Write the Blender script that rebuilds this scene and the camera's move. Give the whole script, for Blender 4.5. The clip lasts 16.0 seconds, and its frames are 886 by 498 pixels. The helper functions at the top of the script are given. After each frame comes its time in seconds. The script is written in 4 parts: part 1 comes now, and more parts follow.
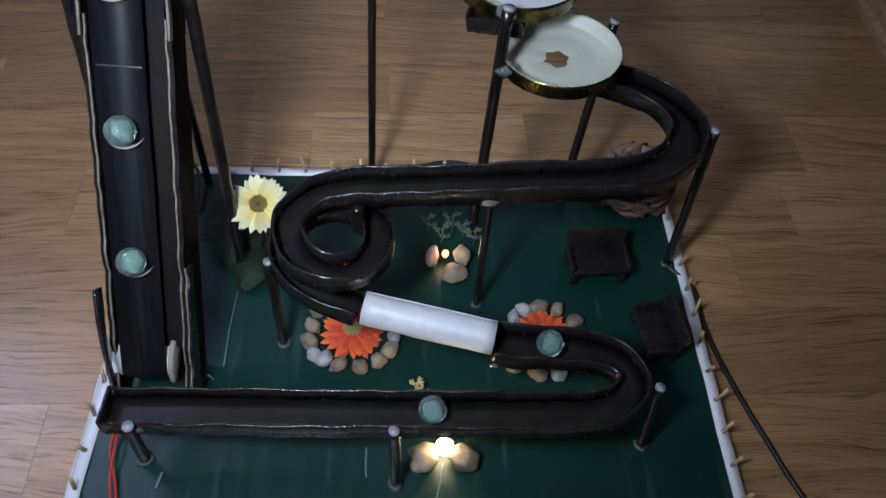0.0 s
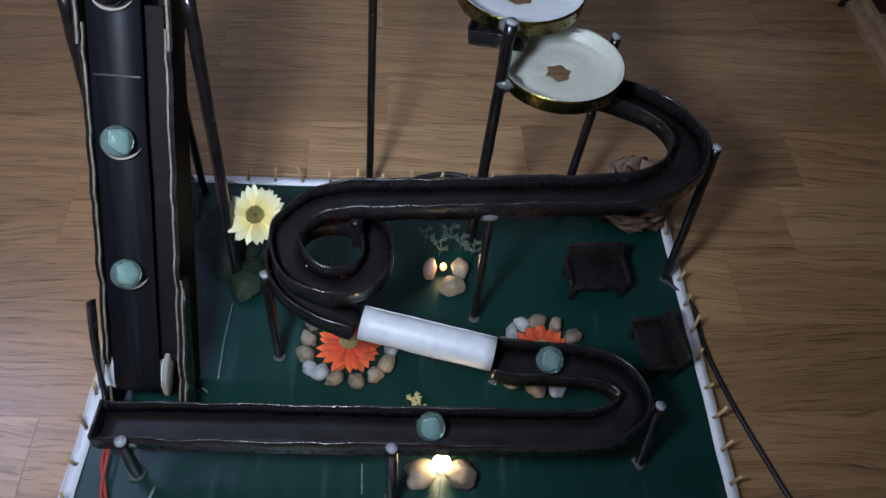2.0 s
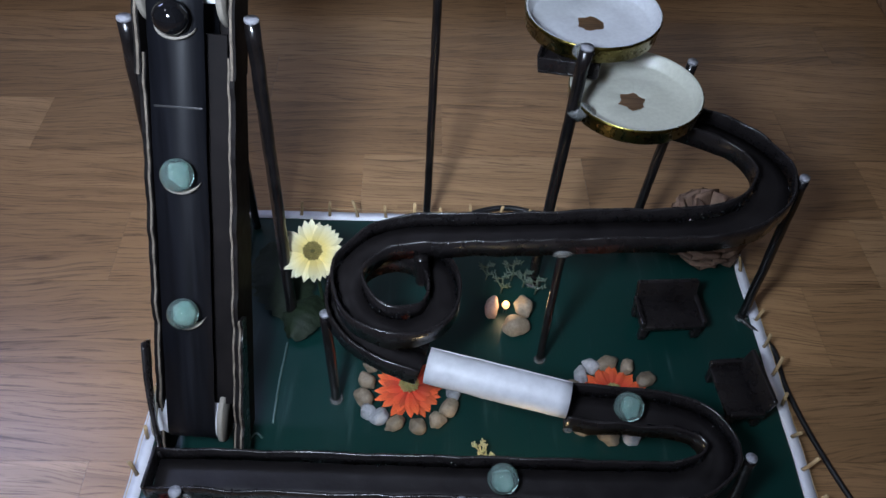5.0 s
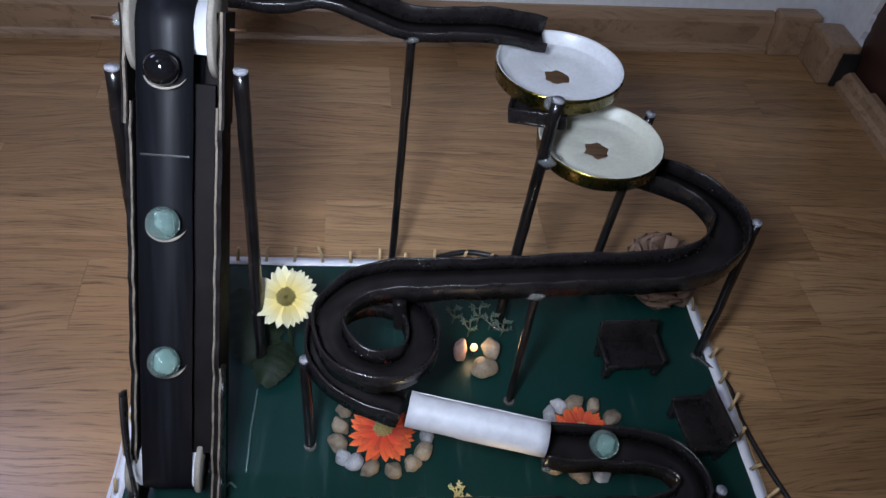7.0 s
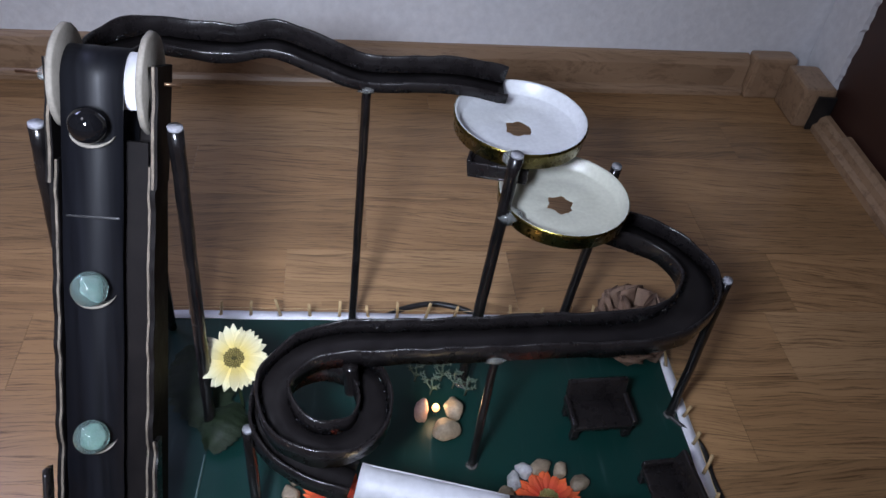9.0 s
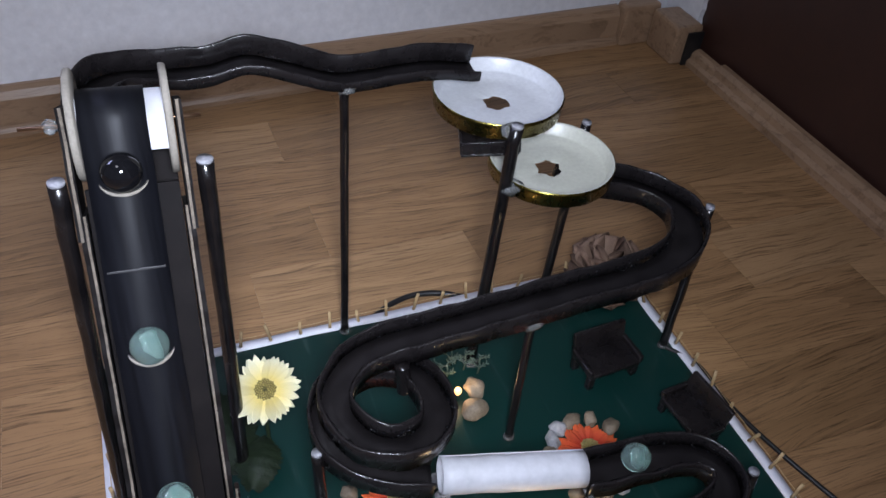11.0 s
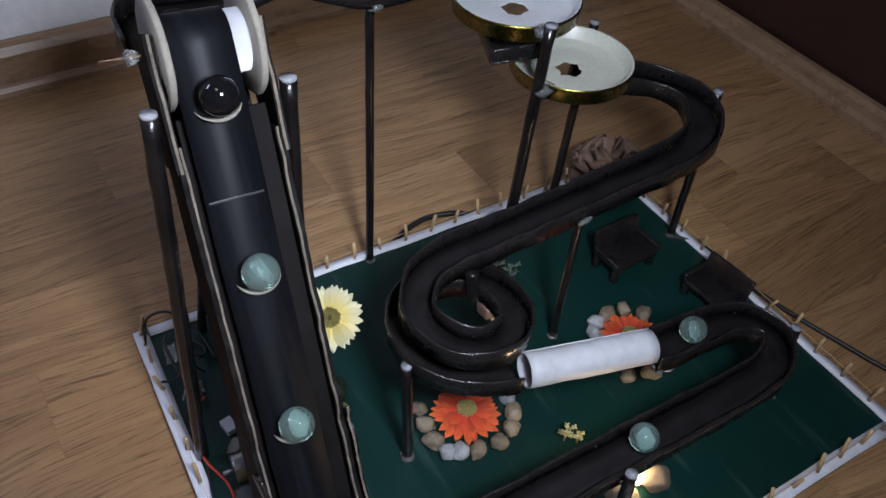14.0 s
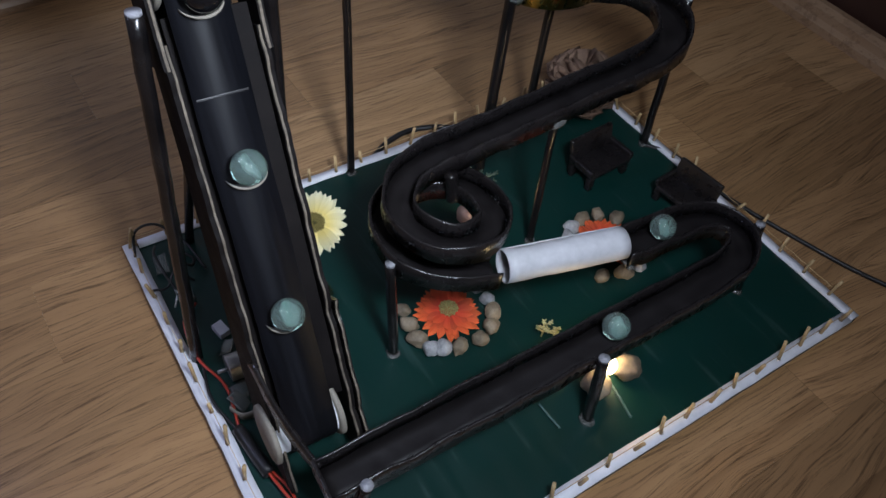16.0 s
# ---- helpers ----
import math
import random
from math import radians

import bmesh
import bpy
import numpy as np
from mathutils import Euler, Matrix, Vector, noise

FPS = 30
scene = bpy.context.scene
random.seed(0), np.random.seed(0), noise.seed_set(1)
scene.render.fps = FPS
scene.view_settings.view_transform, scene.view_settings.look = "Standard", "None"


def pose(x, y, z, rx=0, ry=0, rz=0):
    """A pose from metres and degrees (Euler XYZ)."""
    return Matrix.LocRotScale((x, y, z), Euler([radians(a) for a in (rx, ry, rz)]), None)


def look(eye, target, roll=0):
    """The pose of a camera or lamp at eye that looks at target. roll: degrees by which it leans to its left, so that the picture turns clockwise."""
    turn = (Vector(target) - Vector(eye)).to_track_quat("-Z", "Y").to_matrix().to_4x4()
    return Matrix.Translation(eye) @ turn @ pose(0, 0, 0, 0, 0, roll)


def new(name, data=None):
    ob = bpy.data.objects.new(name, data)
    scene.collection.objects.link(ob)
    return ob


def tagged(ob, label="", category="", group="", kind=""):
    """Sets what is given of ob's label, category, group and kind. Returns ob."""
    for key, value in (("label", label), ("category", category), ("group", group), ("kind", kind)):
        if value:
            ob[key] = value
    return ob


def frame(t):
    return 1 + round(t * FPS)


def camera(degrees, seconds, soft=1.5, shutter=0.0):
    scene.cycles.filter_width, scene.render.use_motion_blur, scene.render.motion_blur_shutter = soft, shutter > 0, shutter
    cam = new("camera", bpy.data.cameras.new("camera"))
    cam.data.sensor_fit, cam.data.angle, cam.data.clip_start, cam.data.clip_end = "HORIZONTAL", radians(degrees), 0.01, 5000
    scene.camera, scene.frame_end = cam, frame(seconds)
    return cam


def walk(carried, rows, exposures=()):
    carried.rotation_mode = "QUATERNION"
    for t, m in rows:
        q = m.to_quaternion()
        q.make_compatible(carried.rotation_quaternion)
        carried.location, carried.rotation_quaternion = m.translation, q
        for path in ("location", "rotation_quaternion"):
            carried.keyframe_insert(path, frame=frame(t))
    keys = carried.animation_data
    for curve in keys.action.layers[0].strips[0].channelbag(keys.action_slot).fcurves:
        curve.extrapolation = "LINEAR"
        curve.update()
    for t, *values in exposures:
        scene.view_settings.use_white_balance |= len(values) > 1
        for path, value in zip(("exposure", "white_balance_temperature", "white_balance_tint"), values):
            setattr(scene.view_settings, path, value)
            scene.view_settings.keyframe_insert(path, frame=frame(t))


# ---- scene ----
cam = camera(58.5, 16.0)
PATH = [
    (0, (-0.007, -0.445, 0.462), (0.09, 0.807, -1.095), 4.4),
    (0.5, (-0.007, -0.446, 0.465), (0.131, 0.823, -1.074), 6.1),
    (1, (-0.007, -0.445, 0.467), (0.139, 0.839, -1.059), 6.4),
    (1.5, (-0.009, -0.441, 0.464), (0.122, 0.828, -1.076), 6.3),
    (2, (-0.012, -0.438, 0.461), (0.108, 0.825, -1.085), 5.8),
    (2.5, (-0.011, -0.436, 0.46), (0.066, 0.831, -1.085), 4.2),
    (3, (-0.013, -0.431, 0.457), (0.047, 0.843, -1.083), 3.6),
    (3.5, (-0.016, -0.423, 0.45), (0.018, 0.873, -1.073), 2.8),
    (3.7, (-0.018, -0.42, 0.448), (-0.001, 0.884, -1.069), 2.1),
    (5.8, (-0.038, -0.42, 0.442), (0.037, 0.94, -1.022), 4.2),
    (6, (-0.04, -0.42, 0.445), (0.052, 0.954, -1.006), 4.7),
    (6.5, (-0.05, -0.425, 0.449), (0.115, 0.965, -0.979), 6.5),
    (7, (-0.059, -0.426, 0.449), (0.154, 0.977, -0.961), 7.4),
    (7.5, (-0.058, -0.427, 0.452), (0.172, 1.01, -0.92), 7.0),
    (8, (-0.049, -0.42, 0.452), (0.194, 1.043, -0.89), 7.6),
    (8.5, (-0.042, -0.402, 0.453), (0.18, 1.064, -0.889), 7.5),
    (9, (-0.039, -0.399, 0.447), (0.203, 1.053, -0.907), 8.0),
    (9.2, (-0.049, -0.397, 0.442), (0.191, 1.068, -0.898), 7.4),
    (11.3, (-0.145, -0.378, 0.436), (0.5, 0.955, -0.908), 5.9),
    (11.5, (-0.155, -0.372, 0.433), (0.496, 0.951, -0.918), 6.0),
    (12, (-0.18, -0.364, 0.429), (0.49, 0.949, -0.923), 5.1),
    (12.5, (-0.209, -0.357, 0.43), (0.511, 0.932, -0.919), 4.5),
    (13, (-0.223, -0.35, 0.422), (0.512, 0.909, -0.948), 3.8),
    (13.5, (-0.218, -0.357, 0.421), (0.562, 0.874, -0.948), 4.5),
    (14, (-0.215, -0.367, 0.421), (0.585, 0.803, -0.99), 5.4),
    (14.5, (-0.222, -0.379, 0.427), (0.59, 0.747, -1.013), 5.6),
    (15, (-0.227, -0.385, 0.425), (0.598, 0.707, -1.033), 6.5),
    (15.5, (-0.228, -0.389, 0.423), (0.596, 0.683, -1.05), 6.3),
    (16, (-0.229, -0.389, 0.42), (0.561, 0.651, -1.095), 6.3),
]
walk(cam, [(t, look(eye, target, roll)) for t, eye, target, roll in PATH],
     [(0, -0.45, 5950, 9), (3.5, -0.42, 5850, 9), (6, -0.45, 6000, 11), (9, -0.21, 6150, 15), (12.5, -0.34, 6300, 15), (14, -0.50, 6300, 12), (16, -0.63, 6250, 10)])

# ---- light and exposure ----
world = bpy.data.worlds.new("world")
scene.world = world
world.use_nodes = True
world.node_tree.nodes["Background"].inputs[0].default_value = (0.5, 0.6, 0.8, 1)
world.node_tree.nodes["Background"].inputs[1].default_value = 0.05


def area_lamp(name, m, power, size, size_y, color):
    data = bpy.data.lights.new(name, "AREA")
    data.shape, data.size, data.size_y = "RECTANGLE", size, size_y
    data.energy, data.color = power, color
    ob = new(name, data)
    ob.matrix_world = m
    return ob


# the phone's own light, at the height from which the machine is filmed
phone = area_lamp("phone_light", look((-0.130, -0.41, 0.465), (-0.06, 0.05, 0.03)), 1.62, 0.07, 0.07, (0.80, 0.88, 1.0))
phone.data.spread = radians(104)
# dim bluish lamp added before the back wall, unseen, for the glare on the floor
glare = area_lamp("window_light", look((-0.78, 0.325, 0.86), (-0.42, -0.35, 0.0)), 3.4, 0.36, 0.36, (0.58, 0.63, 1.0))
glare.data.spread = radians(90)
# dim unseen fill lamp added under the ceiling, for the room's ambient light
area_lamp("ceiling_light", look((-0.7, -0.9, 2.4), (-0.5, -0.4, 0.0)), 6.0, 0.5, 0.5, (0.92, 0.95, 1.0))

# ---- materials ----


def nodes_of(name):
    m = bpy.data.materials.new(name)
    m.use_nodes = True
    nt = m.node_tree
    return m, nt, nt.nodes["Principled BSDF"]


def node(nt, kind, **inputs):
    n = nt.nodes.new(kind)
    for k, v in inputs.items():
        n.inputs[k.replace("_", " ")].default_value = v
    return n


def mixed(nt, fac, a, b):
    n = nt.nodes.new("ShaderNodeMix")
    n.data_type = "RGBA"
    for i, v in ((0, fac), (6, a), (7, b)):
        if hasattr(v, "is_linked"):
            nt.links.new(v, n.inputs[i])
        else:
            n.inputs[i].default_value = v if i == 0 else (*v, 1)
    return n.outputs[2]


def ramped(nt, value, lo, hi):
    n = node(nt, "ShaderNodeMapRange", From_Min=lo, From_Max=hi)
    nt.links.new(value, n.inputs["Value"])
    return n.outputs["Result"]


def noise_at(nt, scale, detail=4.0, stretch=(1, 1, 1), shift=False, rough=0.55):
    geo = nt.nodes.new("ShaderNodeNewGeometry")
    mp = nt.nodes.new("ShaderNodeMapping")
    mp.inputs["Scale"].default_value = stretch
    nt.links.new(geo.outputs["Position"], mp.inputs["Vector"])
    if shift:
        info = nt.nodes.new("ShaderNodeObjectInfo")
        mul = nt.nodes.new("ShaderNodeMath")
        mul.operation = "MULTIPLY"
        mul.inputs[1].default_value = 37.0
        nt.links.new(info.outputs["Random"], mul.inputs[0])
        comb = nt.nodes.new("ShaderNodeCombineXYZ")
        nt.links.new(mul.outputs[0], comb.inputs[0])
        nt.links.new(mul.outputs[0], comb.inputs[2])
        nt.links.new(comb.outputs[0], mp.inputs["Location"])
    n = node(nt, "ShaderNodeTexNoise", Scale=scale, Detail=detail, Roughness=rough)
    nt.links.new(mp.outputs[0], n.inputs["Vector"])
    return n.outputs["Fac"]


def bumped(nt, bsdf, height, strength, distance):
    b = node(nt, "ShaderNodeBump", Strength=strength, Distance=distance)
    nt.links.new(height, b.inputs["Height"])
    nt.links.new(b.outputs[0], bsdf.inputs["Normal"])


def plain(name, a, b, scale, rough=(0.4, 0.6), metal=0.0, bump=0.3, depth=0.0004, fine=None, stretch=(1, 1, 1), coat=0.0, random=0.0, spec=0.5):
    """A surface of two close colours, blotched at one scale and grained at a finer one."""
    m, nt, bsdf = nodes_of(name)
    big = noise_at(nt, scale, 3.0, stretch)
    small = noise_at(nt, fine or scale * 9, 5.0, stretch)
    col = mixed(nt, ramped(nt, big, 0.3, 0.7), a, b)
    grain = mixed(nt, ramped(nt, small, 0.25, 0.8), tuple(v * 0.72 for v in a), b)
    col = mixed(nt, 0.45, col, grain) if not hasattr(col, "is_linked") else mixed_links(nt, 0.45, col, grain)
    if random:
        info = nt.nodes.new("ShaderNodeObjectInfo")
        hsv = nt.nodes.new("ShaderNodeHueSaturation")
        nt.links.new(ramped2(nt, info.outputs["Random"], 1 - random, 1 + random), hsv.inputs["Value"])
        nt.links.new(col, hsv.inputs["Color"])
        col = hsv.outputs["Color"]
    nt.links.new(col, bsdf.inputs["Base Color"])
    nt.links.new(ramped2(nt, small, *rough), bsdf.inputs["Roughness"])
    bsdf.inputs["Metallic"].default_value = metal
    bsdf.inputs["Specular IOR Level"].default_value = spec
    bsdf.inputs["Coat Weight"].default_value = coat
    bsdf.inputs["Coat Roughness"].default_value = 0.12
    bumped(nt, bsdf, small, bump, depth)
    return m


def mixed_links(nt, fac, a, b):
    n = nt.nodes.new("ShaderNodeMix")
    n.data_type = "RGBA"
    n.inputs[0].default_value = fac
    nt.links.new(a, n.inputs[6])
    nt.links.new(b, n.inputs[7])
    return n.outputs[2]


def ramped2(nt, value, lo, hi):
    n = node(nt, "ShaderNodeMapRange", From_Min=0.0, From_Max=1.0, To_Min=lo, To_Max=hi)
    nt.links.new(value, n.inputs["Value"])
    return n.outputs["Result"]


def wood(name, light, dark, groove, rough=(0.28, 0.45), along=(1, 1, 1), random=0.19):
    """Oak laminate: long grain, darker pores, each stave of its own tone."""
    m, nt, bsdf = nodes_of(name)
    # every stave is cut from another place, its grain leaning a little
    geo = nt.nodes.new("ShaderNodeNewGeometry")
    info = nt.nodes.new("ShaderNodeObjectInfo")
    moved = nt.nodes.new("ShaderNodeVectorMath")
    moved.operation = "MULTIPLY_ADD"
    moved.inputs[1].default_value = (3.1, 2.3, 5.7)
    nt.links.new(info.outputs["Random"], moved.inputs[0])
    nt.links.new(geo.outputs["Position"], moved.inputs[2])
    split = nt.nodes.new("ShaderNodeSeparateXYZ")
    nt.links.new(geo.outputs["Position"], split.inputs[0])
    lean = nt.nodes.new("ShaderNodeMath")
    lean.operation = "MULTIPLY"
    nt.links.new(split.outputs[0], lean.inputs[0])
    nt.links.new(ramped2(nt, info.outputs["Random"], -0.13, 0.13), lean.inputs[1])
    offset = nt.nodes.new("ShaderNodeCombineXYZ")
    nt.links.new(lean.outputs[0], offset.inputs[1])
    shift = nt.nodes.new("ShaderNodeVectorMath")
    nt.links.new(moved.outputs[0], shift.inputs[0])
    nt.links.new(offset.outputs[0], shift.inputs[1])

    def grain(stretch, detail, rough=0.55):
        """Noise drawn out along the stave, its lines bent into slow waves."""
        slow = nt.nodes.new("ShaderNodeMapping")
        slow.inputs["Scale"].default_value = tuple(v * s for v, s in zip((6, 16, 6), along))
        nt.links.new(shift.outputs[0], slow.inputs["Vector"])
        bend = node(nt, "ShaderNodeTexNoise", Scale=1.0, Detail=2.0)
        nt.links.new(slow.outputs[0], bend.inputs["Vector"])
        push = nt.nodes.new("ShaderNodeVectorMath")
        push.operation = "MULTIPLY_ADD"
        push.inputs[1].default_value = (0.035, 0.035, 0.0)
        nt.links.new(bend.outputs["Fac"], push.inputs[0])
        nt.links.new(shift.outputs[0], push.inputs[2])
        mp = nt.nodes.new("ShaderNodeMapping")
        mp.inputs["Scale"].default_value = tuple(v * s for v, s in zip(stretch, along))
        nt.links.new(push.outputs[0], mp.inputs["Vector"])
        n = node(nt, "ShaderNodeTexNoise", Scale=1.0, Detail=detail, Roughness=rough)
        nt.links.new(mp.outputs[0], n.inputs["Vector"])
        return n.outputs["Fac"]

    long_grain = grain((5, 70, 30), 4.0)
    pores = grain((22, 620, 90), 5.0, 0.74)
    wave = grain((4, 18, 9), 2.0)
    col = mixed(nt, ramped(nt, long_grain, 0.32, 0.68), light, dark)
    col = mixed_links(nt, 0.22, col, mixed(nt, ramped(nt, wave, 0.35, 0.65), light, dark))
    # growth rings, cut lengthways into long leaning arches
    mp = nt.nodes.new("ShaderNodeMapping")
    mp.inputs["Scale"].default_value = tuple(v * s for v, s in zip((0.11, 1.0, 0.3), along))
    nt.links.new(shift.outputs[0], mp.inputs["Vector"])
    rings = node(nt, "ShaderNodeTexWave", Scale=17.0, Distortion=14.0, Detail=4.0, Detail_Scale=0.9, Detail_Roughness=0.55)
    rings.wave_type, rings.bands_direction, rings.wave_profile = "BANDS", "Y", "SAW"
    nt.links.new(mp.outputs[0], rings.inputs["Vector"])
    lined = nt.nodes.new("ShaderNodeMix")
    lined.data_type = "RGBA"
    nt.links.new(ramped2(nt, ramped(nt, wave, 0.40, 0.66), 0.06, 0.46), lined.inputs[0])
    nt.links.new(col, lined.inputs[6])
    nt.links.new(mixed(nt, ramped(nt, rings.outputs["Fac"], 0.35, 1.0), light, tuple(v * 0.42 for v in dark)), lined.inputs[7])
    col = lined.outputs[2]
    fleck = ramped(nt, pores, 0.50, 0.64)
    n = nt.nodes.new("ShaderNodeMix")
    n.data_type = "RGBA"
    scaled = node(nt, "ShaderNodeMath")
    scaled.operation = "MULTIPLY"
    scaled.inputs[1].default_value = 0.70
    nt.links.new(fleck, scaled.inputs[0])
    nt.links.new(scaled.outputs[0], n.inputs[0])
    nt.links.new(col, n.inputs[6])
    n.inputs[7].default_value = (*groove, 1)
    info = nt.nodes.new("ShaderNodeObjectInfo")
    hsv = nt.nodes.new("ShaderNodeHueSaturation")
    nt.links.new(ramped2(nt, info.outputs["Random"], 1 - random, 1 + random), hsv.inputs["Value"])
    nt.links.new(n.outputs[2], hsv.inputs["Color"])
    nt.links.new(hsv.outputs["Color"], bsdf.inputs["Base Color"])
    nt.links.new(ramped2(nt, pores, *rough), bsdf.inputs["Roughness"])
    bumped(nt, bsdf, pores, 0.15, 0.0003)
    return m


def clear(name, color, rough=0.03, ior=1.5, transmission=1.0):
    m, nt, bsdf = nodes_of(name)
    bsdf.inputs["Base Color"].default_value = (*color, 1)
    bsdf.inputs["Roughness"].default_value = rough
    bsdf.inputs["IOR"].default_value = ior
    bsdf.inputs["Transmission Weight"].default_value = transmission
    return m


def glow(name, color, strength):
    m, nt, bsdf = nodes_of(name)
    bsdf.inputs["Base Color"].default_value = (*color, 1)
    bsdf.inputs["Emission Color"].default_value = (*color, 1)
    bsdf.inputs["Emission Strength"].default_value = strength
    return m


OAK = wood("oak laminate", (0.400, 0.233, 0.110), (0.288, 0.158, 0.072), (0.060, 0.030, 0.013), rough=(0.24, 0.40))
OAK_LIGHT = wood("light oak laminate", (0.45, 0.272, 0.135), (0.34, 0.196, 0.092), (0.075, 0.038, 0.017), rough=(0.24, 0.40))
SKIRT = wood("skirting oak", (0.36, 0.235, 0.145), (0.28, 0.175, 0.105), (0.16, 0.095, 0.055), random=0.06)
SKIRT_SIDE = wood("skirting oak side", (0.36, 0.235, 0.145), (0.28, 0.175, 0.105), (0.16, 0.095, 0.055), along=(7, 0.14, 1), random=0.06)
PLASTER = plain("white wall paint", (0.74, 0.74, 0.78), (0.82, 0.82, 0.85), 9, (0.75, 0.95), bump=0.6, depth=0.002, fine=120)
DOOR_BROWN = plain("dark brown door", (0.035, 0.014, 0.010), (0.055, 0.022, 0.015), 8, (0.4, 0.55), bump=0.1)
CEILING = plain("ceiling paint", (0.75, 0.75, 0.73), (0.8, 0.8, 0.78), 6, (0.8, 0.95))
TRACK_BLACK = plain("black lacquered card", (0.0075, 0.0064, 0.0068), (0.0165, 0.0138, 0.0142), 60, (0.12, 0.45), bump=0.6, depth=0.0006, fine=130, spec=0.45)
BOARD_BLACK = plain("black painted board", (0.0055, 0.0047, 0.0050), (0.0135, 0.0110, 0.0105), 40, (0.50, 0.8), bump=0.5, depth=0.0004, fine=110, spec=0.07)
TRACK_FLOOR = plain("black painted card, matt", (0.0066, 0.0056, 0.0060), (0.0140, 0.0118, 0.0122), 45, (0.24, 0.60), bump=0.5, depth=0.0005, fine=130, spec=0.3)
POLE_BLACK = plain("black painted rolled paper", (0.0040, 0.0036, 0.0040), (0.012, 0.010, 0.010), 70, (0.08, 0.36), bump=0.9, depth=0.0009, fine=70)
# bluish streaks along the belt paint its bands of reflected light into the colour
BELT_BLACK = plain("dark grey belt plastic", (0.0016, 0.0017, 0.0026), (0.0068, 0.0073, 0.0105), 170, (0.36, 0.66), bump=0.25, depth=0.0002, fine=420, spec=0.24, stretch=(1, 0.05, 0.05))
CARD = plain("brown corrugated card", (0.045, 0.036, 0.028), (0.27, 0.22, 0.165), 110, (0.7, 0.9), bump=0.8, depth=0.0006, fine=900)
CARD_GREY = plain("grey card", (0.20, 0.178, 0.145), (0.32, 0.29, 0.245), 80, (0.7, 0.9), bump=0.5, depth=0.0004, fine=700)
PAPER = plain("white paper", (0.46, 0.46, 0.49), (0.55, 0.55, 0.58), 40, (0.40, 0.55), bump=0.12, depth=0.0003, fine=200)
TAPE_WHITE = plain("white edge tape", (0.70, 0.70, 0.76), (0.80, 0.80, 0.85), 50, (0.35, 0.55), bump=0.6, depth=0.0004, fine=160)
TIP = plain("greyish paper end", (0.11, 0.11, 0.12), (0.42, 0.42, 0.46), 260, (0.3, 0.6), bump=0.8, depth=0.0006, fine=700)
ENAMEL = plain("cream white enamel", (0.55, 0.55, 0.47), (0.62, 0.62, 0.54), 40, (0.25, 0.4), bump=0.1, fine=400)
ENAMEL_WHITE = plain("white enamel", (0.60, 0.61, 0.63), (0.68, 0.69, 0.71), 40, (0.25, 0.4), bump=0.1, fine=400)
GOLD = plain("gold lacquered tin", (0.15, 0.120, 0.030), (0.21, 0.165, 0.040), 50, (0.20, 0.36), metal=1.0, bump=0.1, fine=300)
STONE_TAN = plain("tan pebble", (0.135, 0.102, 0.066), (0.30, 0.235, 0.160), 160, (0.5, 0.75), bump=0.5, depth=0.0006, fine=600, random=0.3)
STONE_GREY = plain("grey pebble", (0.17, 0.17, 0.18), (0.42, 0.42, 0.43), 160, (0.5, 0.75), bump=0.5, depth=0.0006, fine=600, random=0.25)
STONE_PINK = plain("pinkish pebble", (0.52, 0.31, 0.24), (0.64, 0.42, 0.34), 130, (0.5, 0.75), bump=0.5, depth=0.0006, fine=600)


def dyed_petal(name, at, inner, outer, pale, near=0.0050, far_off=0.0160):
    """Fabric, dyed another colour towards the flower's heart."""
    m, nt, bsdf = nodes_of(name)
    geo = nt.nodes.new("ShaderNodeNewGeometry")
    far = nt.nodes.new("ShaderNodeVectorMath")
    far.operation = "DISTANCE"
    far.inputs[1].default_value = at
    nt.links.new(geo.outputs["Position"], far.inputs[0])
    fine = noise_at(nt, 900, 4.0)
    col = mixed(nt, ramped(nt, far.outputs["Value"], near, far_off), inner, outer)
    col = mixed_links(nt, 0.3, col, mixed(nt, fine, pale, outer))
    info = nt.nodes.new("ShaderNodeObjectInfo")
    hsv = nt.nodes.new("ShaderNodeHueSaturation")
    nt.links.new(ramped2(nt, info.outputs["Random"], 0.66, 1.06), hsv.inputs["Value"])
    nt.links.new(col, hsv.inputs["Color"])
    nt.links.new(hsv.outputs["Color"], bsdf.inputs["Base Color"])
    bsdf.inputs["Roughness"].default_value = 0.75
    bumped(nt, bsdf, fine, 0.4, 0.0003)
    return m


DAISY_PETAL = dyed_petal("cream and yellow petal", (-0.1025, -0.0965, 0.0715), (0.72, 0.52, 0.07), (0.68, 0.66, 0.47), (0.66, 0.60, 0.30), 0.0075, 0.0185)
POLLEN = plain("olive flower heart", (0.05, 0.050, 0.010), (0.78, 0.70, 0.26), 800, (0.6, 0.9), bump=1.0, depth=0.001, fine=2600)
POLLEN_DARK = plain("dark olive flower heart", (0.06, 0.045, 0.010), (0.30, 0.25, 0.06), 900, (0.6, 0.9), bump=1.0, depth=0.001, fine=2600)
LEAF = plain("dark green fabric leaf", (0.010, 0.024, 0.009), (0.024, 0.044, 0.015), 120, (0.5, 0.75), bump=0.6, depth=0.0005, fine=500)
SPRIG_GREEN = plain("grey green sprig", (0.05, 0.085, 0.065), (0.11, 0.15, 0.11), 200, (0.5, 0.8))
SPRIG_YELLOW = plain("pale yellow sprig", (0.42, 0.38, 0.16), (0.55, 0.50, 0.26), 200, (0.5, 0.8))
